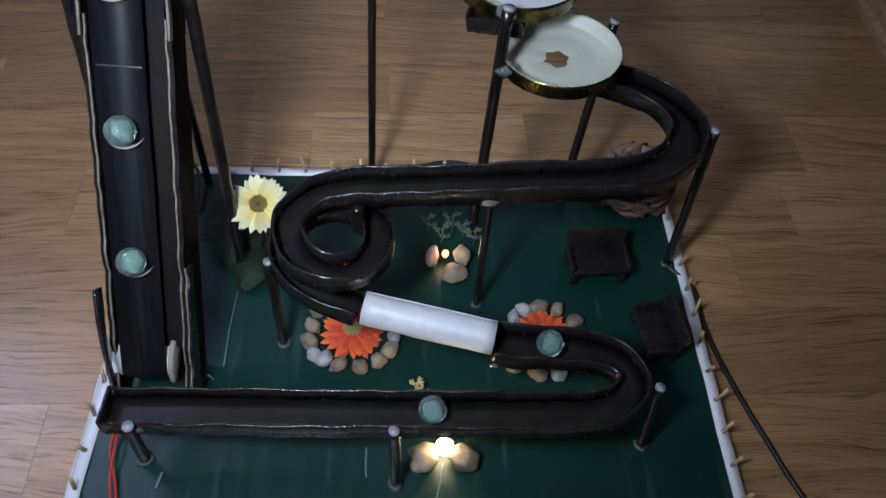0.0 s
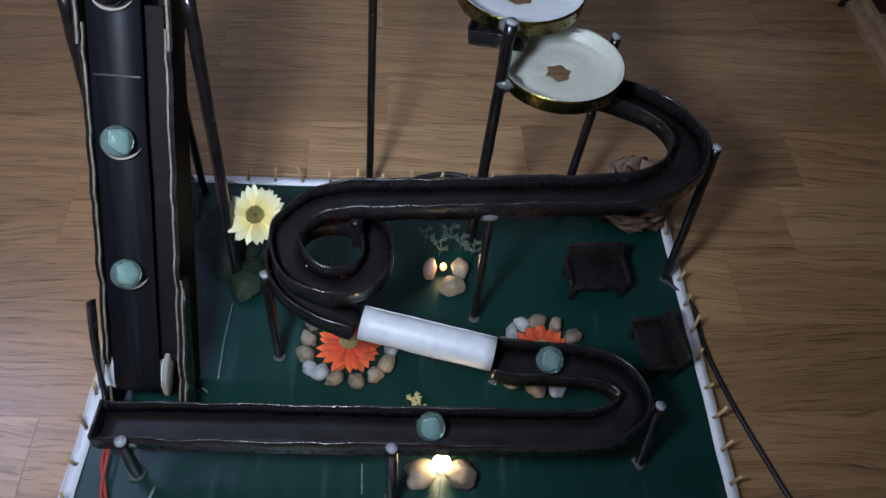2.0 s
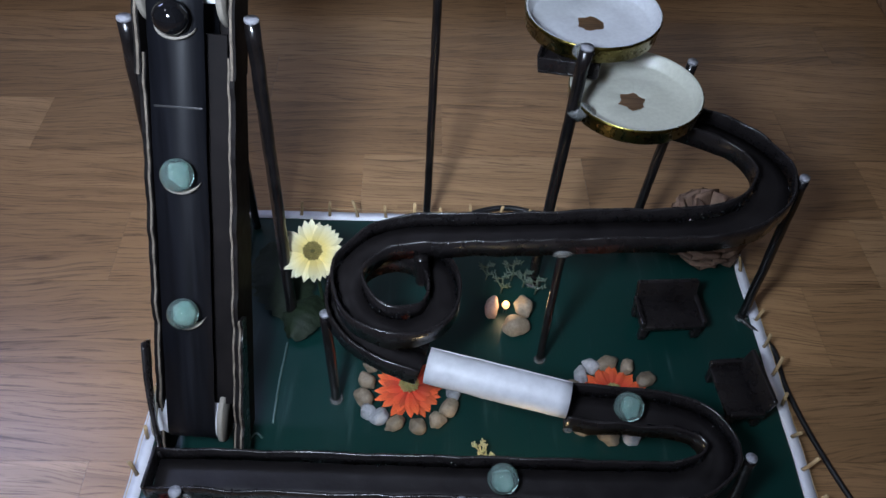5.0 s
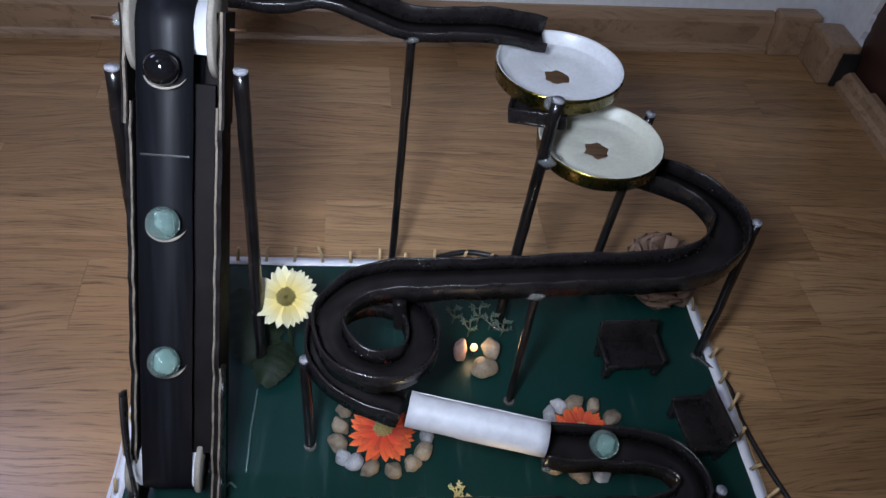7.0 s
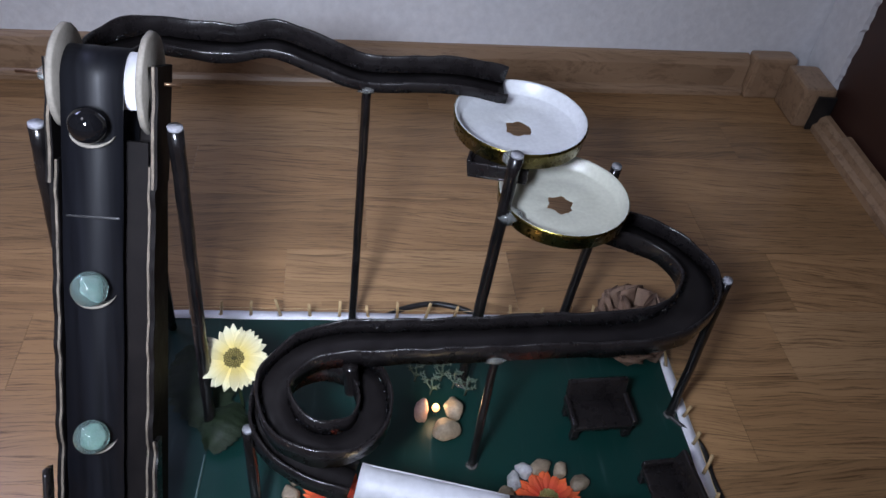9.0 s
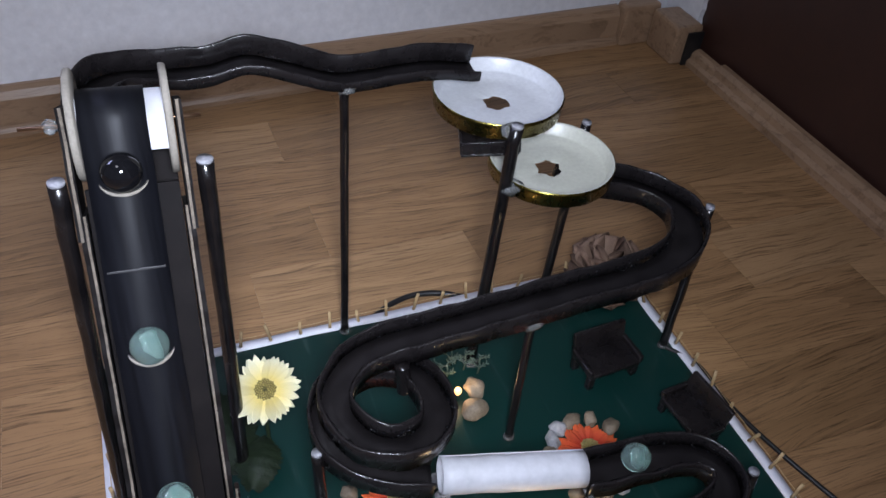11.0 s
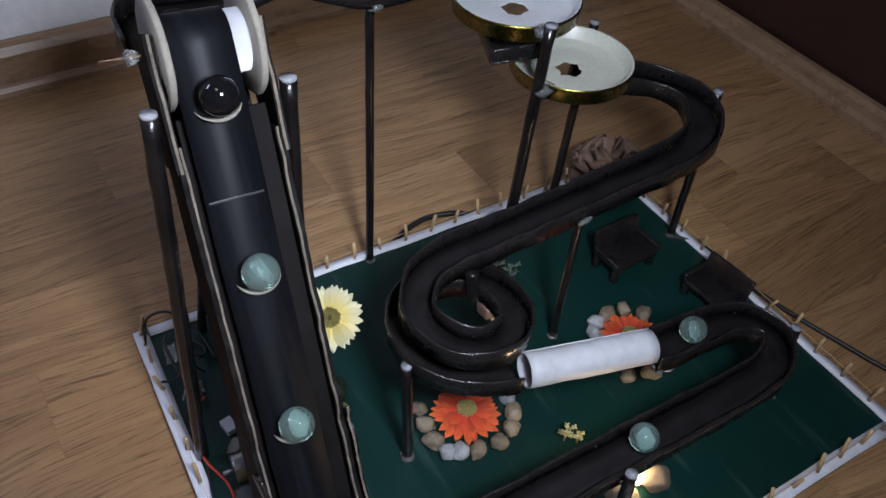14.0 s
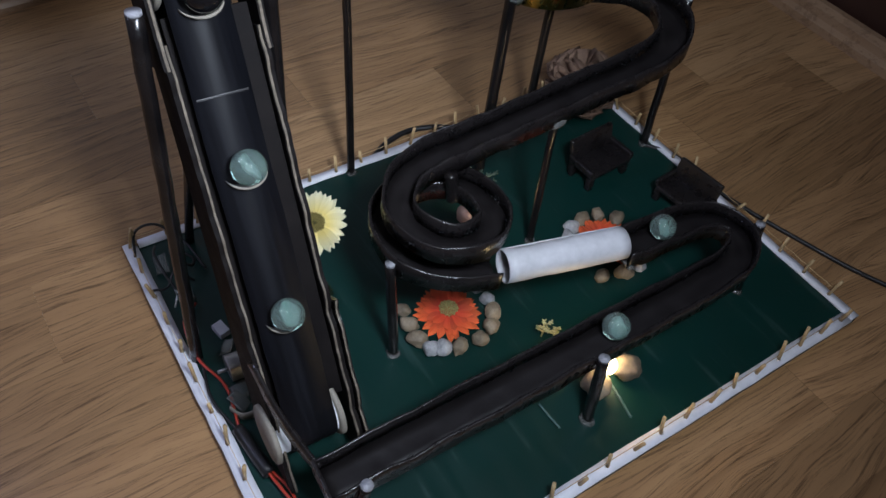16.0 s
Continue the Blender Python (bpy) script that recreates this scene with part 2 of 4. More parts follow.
CONE = plain("pine cone scale", (0.13, 0.075, 0.050), (0.24, 0.15, 0.10), 160, (0.6, 0.85), bump=0.8, depth=0.0008, fine=700, random=0.25)
STICK = plain("pale toothpick wood", (0.45, 0.30, 0.14), (0.58, 0.42, 0.22), 120, (0.5, 0.7), fine=600, random=0.2)
WIRE_RED = plain("red wire insulation", (0.35, 0.028, 0.015), (0.45, 0.05, 0.025), 100, (0.35, 0.5))
WIRE_BLACK = plain("black rubber cable", (0.008, 0.008, 0.009), (0.016, 0.015, 0.016), 100, (0.35, 0.55))
METAL = plain("dull copper wire", (0.42, 0.24, 0.14), (0.5, 0.32, 0.2), 200, (0.3, 0.45), metal=1.0)
STEEL = plain("motor steel", (0.42, 0.42, 0.43), (0.55, 0.55, 0.56), 120, (0.3, 0.5), metal=1.0)
GLUE = clear("hot glue", (0.85, 0.88, 0.86), 0.15, 1.45, 0.9)
GLUE_WHITE = plain("dried glue", (0.05, 0.10, 0.09), (0.17, 0.24, 0.23), 200, (0.2, 0.4), bump=0.4)
GLASS = clear("sea green glass", (0.74, 0.99, 0.92), 0.01, 1.48, 0.92)
# pale colour of the swirl also stands in for light gathered inside the marble
SWIRL = plain("pale swirl and inner light", (0.55, 0.92, 0.84), (0.95, 1.0, 0.98), 150, (0.08, 0.2), fine=400, bump=0.1)
SWIRL.node_tree.nodes["Principled BSDF"].inputs["Transmission Weight"].default_value = 0.6
GLASS_DARK = plain("black glass", (0.004, 0.004, 0.005), (0.006, 0.006, 0.007), 60, (0.03, 0.05), bump=0.0)
LED_WARM = glow("warm led", (1.0, 0.72, 0.36), 45)
LED_SMALL = glow("small warm led", (1.0, 0.50, 0.20), 2.6)


def green_paint():
    """Green gloss paint with runs of dried varnish."""
    m, nt, bsdf = nodes_of("dark green gloss paint")
    big = noise_at(nt, 7, 3.0)
    runs = noise_at(nt, 1.0, 5.0, (150, 16, 20))
    col = mixed(nt, ramped(nt, big, 0.3, 0.7), (0.0020, 0.0205, 0.0170), (0.0036, 0.029, 0.0238))
    streak = ramped(nt, runs, 0.60, 0.76)
    scaled = node(nt, "ShaderNodeMath")
    scaled.operation = "MULTIPLY"
    scaled.inputs[1].default_value = 0.16
    nt.links.new(streak, scaled.inputs[0])
    n = nt.nodes.new("ShaderNodeMix")
    n.data_type = "RGBA"
    nt.links.new(scaled.outputs[0], n.inputs[0])
    nt.links.new(col, n.inputs[6])
    n.inputs[7].default_value = (0.12, 0.20, 0.19, 1)
    nt.links.new(n.outputs[2], bsdf.inputs["Base Color"])
    nt.links.new(ramped2(nt, runs, 0.22, 0.5), bsdf.inputs["Roughness"])
    bumped(nt, bsdf, runs, 0.14, 0.0004)
    return m


GREEN = green_paint()

# ---- building helpers ----
ZB = 0.007  # height of the board's top


def thing(name, at, label, category, group="", kind=""):
    ob = new(name)
    ob.empty_display_size = 0.01
    ob.location = at
    return tagged(ob, label, category, group, kind)


def mesh_of(name, bm, material, smooth=True):
    bmesh.ops.recalc_face_normals(bm, faces=bm.faces)
    me = bpy.data.meshes.new(name)
    bm.to_mesh(me)
    bm.free()
    me.materials.append(material)
    for p in me.polygons:
        p.use_smooth = smooth
    return me


def under(ob, parent):
    """Parents ob, built in world coordinates, without moving it."""
    ob.parent = parent
    if parent.parent is None:
        ob.matrix_parent_inverse = parent.matrix_basis.inverted()
    return ob


def part(name, bm, material, parent, label="", smooth=True):
    ob = new(name, mesh_of(name, bm, material, smooth))
    if parent is not None:
        under(ob, parent)
    if label:
        ob["label"] = label
    return ob


def solo(name, bm, material, label, category, group="", kind="", smooth=True):
    return tagged(part(name, bm, material, None, "", smooth), label, category, group, kind)


def glide(points, steps=8):
    """A smooth line through the points."""
    pts = [Vector(p) for p in points]
    pts = [pts[0] * 2 - pts[1], *pts, pts[-1] * 2 - pts[-2]]
    out = []
    for i in range(1, len(pts) - 2):
        a, b, c, d = pts[i - 1:i + 3]
        for k in range(steps):
            t = k / steps
            out.append(0.5 * (2 * b + (c - a) * t + (2 * a - 5 * b + 4 * c - d) * t * t + (3 * b - a - 3 * c + d) * t ** 3))
    out.append(pts[-2])
    return out


def sweep(bm, line, profile, up=Vector((0, 0, 1)), wobble=0.0, wider=None):
    """Sweeps a closed profile of (side, height) along the line and caps its ends."""
    rings = []
    for i, p in enumerate(line):
        t = (line[min(i + 1, len(line) - 1)] - line[max(i - 1, 0)]).normalized()
        side = t.cross(up).normalized()
        above = side.cross(t).normalized()
        ring = []
        more = wider[i] if wider else 0.0
        for s, h in profile:
            s += more if s > 0 else -more
            q = p + side * s + above * h
            if wobble:
                q += Vector((noise.noise(q * 60), noise.noise(q * 60 + Vector((7, 0, 0))), noise.noise(q * 75 + Vector((0, 9, 0))))) * wobble
            ring.append(bm.verts.new(q))
        rings.append(ring)
    n = len(profile)
    for a, b in zip(rings, rings[1:]):
        for k in range(n):
            bm.faces.new((a[k], a[(k + 1) % n], b[(k + 1) % n], b[k]))
    bm.faces.new(rings[0])
    bm.faces.new(rings[-1][::-1])


def round_profile(r, n=10, squash=1.0):
    return [(r * math.cos(2 * math.pi * k / n), r * squash * math.sin(2 * math.pi * k / n)) for k in range(n)]


def rod(line, r, n=10, wobble=0.0):
    bm = bmesh.new()
    line = [Vector(p) for p in line]
    d = line[-1] - line[0]
    up = Vector((1, 0, 0)) if abs(d.z) > 0.8 * d.length else Vector((0, 0, 1))
    sweep(bm, line, round_profile(r, n), up, wobble)
    return bm


def box(bm, size, m=Matrix(), bevel=0.0):
    made = bmesh.ops.create_cube(bm, size=1, matrix=m @ Matrix.Diagonal((*size, 1)))
    if bevel:
        edges = {e for v in made["verts"] for e in v.link_edges}
        bmesh.ops.bevel(bm, geom=list(edges), offset=bevel, segments=2, affect="EDGES", profile=0.6)
    return bm


def boxed(size, m=Matrix(), bevel=0.0):
    return box(bmesh.new(), size, m, bevel)


def lump(r, m, rough=0.15, seed=0.0, n=3):
    """A pebble-like lump."""
    bm = bmesh.new()
    bmesh.ops.create_icosphere(bm, subdivisions=n, radius=1.0)
    for v in bm.verts:
        v.co *= 1 + rough * noise.noise(v.co * 1.3 + Vector((seed * 3.7, seed, 0))) + 0.35 * rough * noise.noise(v.co * 3.1 + Vector((0, seed, 5)))
        v.co *= r
    bmesh.ops.transform(bm, matrix=m, verts=bm.verts)
    return bm


# ---- the room ----
STAVES = pose(0, 0, 0, 0, 0, 1.4)  # the way the laminate runs
ASKEW = pose(0, 0, 0, 0, 0, 3.1)  # the back wall, out of square with the door's wall
BACK, RIGHT, LEFT, FRONT, TOP = 0.344, 0.473, -2.2, -2.4, 2.45


def room_box(name, lo, hi, material, label="", bevel=0.0, parent=None, turn=Matrix()):
    lo, hi = Vector(lo), Vector(hi)
    bm = boxed(hi - lo, turn @ Matrix.Translation((lo + hi) / 2), bevel)
    ob = part(name, bm, material, parent, smooth=False)
    if parent is None:
        tagged(ob, label, name.split("_")[0], kind="structure")
    return ob


def skirting(name, a, b, outline, material, label, parent=None):
    """A moulded board from a to b along the foot of a wall, its outline in (out from the wall, up)."""
    a, b = Vector(a), Vector(b)
    bm = bmesh.new()
    sweep(bm, [a.lerp(b, k / 40) for k in range(41)], outline)
    ob = part(name, bm, material, parent, smooth=False)
    if parent is None:
        tagged(ob, label, "baseboard", kind="structure")
    return ob


def scuffed_wall(name, y0, y1, label):
    """The short wall beside the door, its plaster broken off along the door's edge."""
    bm = bmesh.new()
    rows = []
    n = 260
    for k in range(n + 1):
        z = -0.004 + (TOP + 0.004) * (k / n) ** 1.7
        bite = 0.0035 * noise.noise(Vector((z * 110, 0, 0))) + 0.0028 * noise.noise(Vector((z * 330, 4, 0)))
        rows.append([bm.verts.new((x, y, z)) for x, y in ((RIGHT, y0 + bite), (RIGHT + 0.1, y0 + bite), (RIGHT + 0.1, y1), (RIGHT, y1))])
    for p, q in zip(rows, rows[1:]):
        for k in range(4):
            bm.faces.new((p[k], p[(k + 1) % 4], q[(k + 1) % 4], q[k]))
    bm.faces.new(rows[0])
    bm.faces.new(rows[-1][::-1])
    return tagged(part(name, bm, PLASTER, None, smooth=False), label, "wall", kind="structure")


def back_at(x):
    """Where the back wall's face lies."""
    return ASKEW @ Vector((x, BACK, 0))


DOOR_END = 0.305
floor = room_box("floor", (LEFT, FRONT, -0.03), (RIGHT + 0.1, BACK + 0.15, -0.0006), OAK, "oak-look laminate floor with staggered staves")
room_box("wall_back", (LEFT, BACK, -0.004), (RIGHT + 0.1, BACK + 0.1, TOP), PLASTER, "white painted rough plaster wall", turn=ASKEW)
scuffed_wall("wall_right", DOOR_END, BACK + 0.024, "short white plaster wall with chipped edge beside the door")
room_box("wall_over_door", (RIGHT, -0.75, 2.05), (RIGHT + 0.1, DOOR_END - 0.008, TOP), PLASTER, "white plaster wall over the door")
room_box("wall_right_far", (RIGHT, FRONT, -0.004), (RIGHT + 0.1, -0.75, TOP), PLASTER, "white plaster wall past the door")
room_box("wall_left", (LEFT - 0.1, FRONT, -0.03), (LEFT, BACK + 0.15, TOP), PLASTER, "plain white wall")
room_box("wall_front", (LEFT - 0.1, FRONT - 0.1, -0.03), (RIGHT + 0.1, FRONT, TOP), PLASTER, "plain white wall")
room_box("ceiling", (LEFT - 0.1, FRONT - 0.1, TOP), (RIGHT + 0.1, BACK + 0.15, TOP + 0.1), CEILING, "plain white ceiling")
room_box("door_1", (RIGHT + 0.006, -0.745, 0.0), (RIGHT + 0.045, DOOR_END + 0.012, 2.045), DOOR_BROWN, "dark brown door standing closed")
MOULD = [(0.0, 0.0), (0.0175, 0.0), (0.0175, 0.0050), (0.0150, 0.0085), (0.0125, 0.0100), (0.0120, 0.0350), (0.0085, 0.0420), (0.0040, 0.0450), (0.0, 0.0450)]
skirting("baseboard_back", back_at(-2.1), back_at(0.418), MOULD, SKIRT, "moulded oak-look skirting board along the wall")
LOW = [(0.0, 0.0), (0.0165, 0.0), (0.0165, 0.0080), (0.0120, 0.0120), (0.0110, 0.0190), (0.0060, 0.0235), (0.0, 0.0240)]
skirting("baseboard_right", (RIGHT - 0.0005, 0.240, 0), (RIGHT - 0.0005, -0.9, 0), LOW, SKIRT_SIDE, "oak-look skirting board across the door's foot")
skirting("baseboard_end", (RIGHT - 0.0005, 0.286, 0), (RIGHT - 0.0005, 0.2415, 0), [(u * 0.94, v * 0.80) for u, v in LOW], SKIRT_SIDE, "short lower piece of skirting in the corner")
block = thing("baseboard_corner", (0.45, 0.33, 0), "oak-look skirting corner pieces, one overlapping the other", "baseboard", kind="structure")
room_box("corner_piece", (0.419, BACK - 0.0225, 0.0), (0.468, BACK - 0.001, 0.050), SKIRT, "", 0.004, block, ASKEW)
room_box("end_piece", (0.437, 0.2905, 0.0), (RIGHT - 0.001, 0.3435, 0.0465), SKIRT_SIDE, "", 0.004, block)
# black strip put into the gap between the pieces, in place of its shade
room_box("dark_gap", (0.451, 0.2865, 0.0), (RIGHT - 0.001, 0.2895, 0.040), WIRE_BLACK, "", 0.0008, block)

# ---- base board ----
BW, BD = 0.2, 0.2915
board = thing("base_board", (0, -BD / 2, 0), "dark green glossy painted board with white taped edges", "board")
part("board_panel", boxed((2 * BW, BD, ZB - 0.0005), Matrix.Translation((0, -BD / 2, (ZB - 0.0005) / 2)), 0.0008), GREEN, board, smooth=False)


def border(a, b, wide):
    """A strip of tape, a little wavy, folded over the board's edge."""
    a, b = Vector(a), Vector(b)
    line = [a.lerp(b, k / 24) for k in range(25)]
    bm = bmesh.new()
    sweep(bm, line, [(-wide / 2, 0), (wide / 2, 0), (wide / 2, 0.0009), (-wide / 2, 0.0009)], wobble=0.0007)
    return bm


ZT = ZB - 0.0002
part("edge_tape", border((-BW + 0.009, -0.0035, ZT), (BW - 0.028, -0.0035, ZT), 0.0075), TAPE_WHITE, board, "white tape")
part("edge_tape", border((BW - 0.0035, -0.03, ZT), (BW - 0.0035, -BD, ZT), 0.0075), TAPE_WHITE, board, "white tape")
part("edge_tape", border((BW - 0.0075, -BD + 0.0035, ZT), (-BW + 0.009, -BD + 0.0035, ZT), 0.0085), TAPE_WHITE, board, "white tape")
part("edge_tape", border((-BW + 0.004, -BD, ZT), (-BW + 0.004, 0, ZT), 0.0085), TAPE_WHITE, board, "white tape")

# ---- tracks ----
HALF, WALL, HIGH = 0.0117, 0.0018, 0.0100


def track(name, points, label, high=HIGH, half=HALF, steps=8, near=0.0):
    """An open channel: a floor and two thin upright walls, all along one line."""
    line = glide([p[:3] for p in points], steps)
    wider = [v.x - half for v in glide([(p[3] if len(p) > 3 else half, 0, 0) for p in points], steps)]
    ob = thing(name, line[0], label, "marble track", "marble tracks")
    bm = bmesh.new()
    sweep(bm, line, [(-half + WALL, -0.0018), (half - WALL, -0.0018), (half - WALL, 0), (0.3 * half, -0.0006), (-0.3 * half, -0.0006), (-half + WALL, 0)], wobble=0.0004, wider=wider)
    part("track_floor", bm, TRACK_FLOOR, ob)
    for s in (-1, 1):
        bm = bmesh.new()
        a, b = s * (half - WALL), s * half
        high = near if near and s > 0 else high
        sweep(bm, line, [(a, -0.0022), (b, -0.0022), (b, high - 0.0006), (b - s * 0.0005, high), (a + s * 0.0005, high), (a, high - 0.0006)], wobble=0.0012, wider=wider)
        part("side_wall", bm, TRACK_BLACK, ob)
    # glossy black specks added along the walls, each to catch a small glint
    r = random.Random(len(points))
    bm = bmesh.new()
    for k in range(4 * len(points)):
        i = r.randrange(2, len(line) - 2)
        s = r.choice((-1, 1, 1))
        for j in range(r.randrange(2, 9)):
            p = line[min(max(i + r.randrange(-2, 3), 1), len(line) - 2)]
            d = (line[i + 1] - line[i - 1]).normalized()
            side = d.cross(Vector((0, 0, 1))).normalized()
            spot = p + d * r.uniform(-0.002, 0.002) + side * s * (half + wider[i] - WALL - r.uniform(0, 0.0012)) + Vector((0, 0, r.uniform(0.0004, min(high, near or high) * 0.75)))
            flat = Matrix.Diagonal((r.uniform(0.6, 1.6), r.uniform(0.6, 1.4), 0.6, 1))
            bmesh.ops.create_icosphere(bm, subdivisions=1, radius=r.uniform(0.0003, 0.0009), matrix=Matrix.Translation(spot) @ flat)
    part("dried_lacquer", bm, GLASS_DARK, ob, "shiny black specks added to catch glints")["kind"] = "stuff"
    return ob


track("upper_track", [(-0.160, -0.052, 0.232), (-0.159, -0.028, 0.230), (-0.149, -0.008, 0.2265), (-0.130, 0.0, 0.2215), (-0.105, 0.002, 0.219), (-0.082, 0.001, 0.2235),
                      (-0.060, 0.0, 0.217), (-0.035, 0.0, 0.2075), (-0.010, 0.0, 0.2065), (0.020, 0.001, 0.2075), (0.051, 0.001, 0.2025)],
      "wavy glossy black card track under the conveyor's top", 0.0110, 0.0102, near=0.0038)
track("middle_track", [(0.098, -0.044, 0.141), (0.120, -0.046, 0.138), (0.140, -0.051, 0.135), (0.158, -0.063, 0.132), (0.167, -0.082, 0.130), (0.160, -0.101, 0.128), (0.142, -0.115, 0.126),
                       (0.115, -0.120, 0.123), (0.075, -0.1195, 0.120), (0.030, -0.1195, 0.116), (-0.010, -0.1195, 0.113), (-0.040, -0.1195, 0.111),
                       (-0.0615, -0.1265, 0.109, 0.0105), (-0.0745, -0.146, 0.107, 0.0090), (-0.0665, -0.168, 0.1045, 0.0092), (-0.0480, -0.1768, 0.102, 0.0095), (-0.0290, -0.169, 0.0995, 0.0095),
                       (-0.0222, -0.150, 0.097, 0.0094), (-0.0280, -0.1270, 0.0945, 0.0092), (-0.050, -0.1165, 0.092, 0.0092), (-0.0725, -0.1255, 0.089, 0.0094), (-0.0785, -0.147, 0.086, 0.0100),
                       (-0.0705, -0.1635, 0.0818, 0.0104), (-0.0515, -0.1750, 0.0778, 0.0104), (-0.0330, -0.1808, 0.0748, 0.0100)],
      "long glossy black card track with a spiral loop", steps=7)
track("lower_track", [(0.044, -0.2005, 0.0675), (0.065, -0.2015, 0.0665), (0.090, -0.2025, 0.0655), (0.106, -0.2040, 0.0645, 0.0108), (0.1185, -0.2095, 0.0635, 0.0100), (0.1250, -0.2210, 0.0625, 0.0098), (0.1195, -0.2325, 0.0618, 0.0100), (0.107, -0.2395, 0.061, 0.0108), (0.090, -0.2415, 0.060),
                      (0.050, -0.2415, 0.059), (0.0, -0.2405, 0.0575), (-0.060, -0.240, 0.0565), (-0.120, -0.2385, 0.055), (-0.169, -0.2375, 0.054)],
      "glossy black card track along the board's front")


part("end_wall", boxed((0.0018, 0.0225, 0.0120), pose(-0.1700, -0.2375, 0.0585, 0, 0, -3), 0.0004), TRACK_BLACK, bpy.data.objects["lower_track"])


def glue_on(track_name, at, size, seed):
    part("glue_bead", lump(1, Matrix.Translation(at) @ Matrix.Diagonal((*size, 1)), 0.6, seed, 2), GLUE, bpy.data.objects[track_name], "clear hot glue")


for k, (nm, at, size) in enumerate((("middle_track", (0.0430, -0.1320, 0.1165), (0.0050, 0.0012, 0.0030)), ("middle_track", (0.0400, -0.1085, 0.1240), (0.0035, 0.0020, 0.0015)),
                                    ("middle_track", (0.1795, -0.0850, 0.1340), (0.0018, 0.0040, 0.0030)),
                                    ("middle_track", (-0.0850, -0.1560, 0.0880), (0.0016, 0.0030, 0.0024)), ("upper_track", (-0.0300, -0.0095, 0.2050), (0.0045, 0.0025, 0.0020)),
                                    ("lower_track", (0.0460, -0.2120, 0.0660), (0.0030, 0.0012, 0.0020)), ("lower_track", (-0.0110, -0.2520, 0.0590), (0.0030, 0.0012, 0.0024)),
                                    ("lower_track", (0.1360, -0.2250, 0.0640), (0.0012, 0.0035, 0.0030)), ("lower_track", (-0.1500, -0.2495, 0.0570), (0.0040, 0.0012, 0.0020)))):
    glue_on(nm, at, size, k + 2)


def paper_tube(a, b, r):
    a, b = Vector(a), Vector(b)
    ob = thing("paper_tube", a, "white paper tube joining two black tracks", "tube")
    bm = bmesh.new()
    d = (b - a).normalized()
    side = d.cross(Vector((0, 0, 1))).normalized()
    up = side.cross(d)
    n, cuts = 28, 12
    rings = []
    for i in range(cuts + 1):
        p = a.lerp(b, i / cuts)
        for rad in (r, r - 0.0008):
            ring = []
            for k in range(n):
                ang = 2 * math.pi * k / n
                q = p + (side * math.cos(ang) + up * math.sin(ang)) * rad
                q += Vector((1, 1, 1)) * 0.0004 * noise.noise(q * 90)
                ring.append(bm.verts.new(q))
            rings.append(ring)
    for i in range(cuts):
        for j in (0, 1):
            u, v = rings[2 * i + j], rings[2 * i + 2 + j]
            for k in range(n):
                bm.faces.new((u[k], u[(k + 1) % n], v[(k + 1) % n], v[k]))
    for i in (0, cuts):
        u, v = rings[2 * i], rings[2 * i + 1]
        for k in range(n):
            bm.faces.new((u[k], u[(k + 1) % n], v[(k + 1) % n], v[k]))
    part("tube_wall", bm, PAPER, ob)
    bm = bmesh.new()
    out = up * 0.55 - side * 0.835
    sweep(bm, [a.lerp(b, k / 12) + out * (r + 0.0003) for k in range(13)], [(-0.0024, -0.0006), (0.0024, -0.0006), (0.0022, 0.0), (-0.0022, 0.0)], out, 0.0001)
    part("glued_overlap", bm, PAPER, ob, "overlapping glued paper edge")


paper_tube((-0.0300, -0.1838, 0.0812), (0.0455, -0.2005, 0.0768), 0.0098)

# ---- poles ----


def support_pole(base, top, r=0.0031, tip=True, glue=True):
    base, top = Vector(base), Vector(top)
    ob = thing("support_pole", base, "black painted rolled paper pole" + (" with a white end" if tip else " under a track"), "pole", "support poles")
    part("shaft", rod([base.lerp(top, k / 16) for k in range(17)], r, 12, 0.0005), POLE_BLACK, ob)
    if tip:
        d = (top - base).normalized()
        part("tip", rod([top - d * 0.0002, top + d * 0.0012, top + d * 0.0016], r * 0.95, 12, 0.0006), TIP, ob, "white paper end")
    if glue:
        part("glue_bead", lump(1, Matrix.Translation(base + Vector((0, 0, 0.0006))) @ Matrix.Diagonal((r * 1.5, r * 1.5, 0.0022, 1)), 0.5, base.x * 90, 2), GLUE, ob, "clear hot glue")
    return ob


support_pole((0.1865, -0.0895, ZB), (0.1815, -0.0895, 0.1385))
support_pole((-0.0860, -0.1625, ZB), (-0.0875, -0.1575, 0.0890))
support_pole((-0.0100, -0.2585, ZB), (-0.0110, -0.2545, 0.0670), 0.0034)
support_pole((0.1420, -0.2340, ZB), (0.1390, -0.2280, 0.0695))
support_pole((-0.1595, -0.2440, ZB), (-0.1535, -0.2510, 0.0640), 0.0034)
support_pole((0.0440, -0.1285, ZB), (0.0435, -0.1270, 0.1170), 0.0026, False)
lid_pole = support_pole((0.0430, -0.0630, ZB), (0.0487, -0.0655, 0.2045), 0.0037)
support_pole((-0.0338, -0.1365, 0.0945), (-0.0353, -0.1335, 0.1130), 0.0042, False, False)
support_pole((0.1145, -0.0265, ZB), (0.1232, -0.0222, 0.1675), 0.0033)
support_pole((-0.0335, -0.0095, ZB), (-0.0297, -0.0010, 0.2055), 0.0028, False)

# ---- jar lids ----


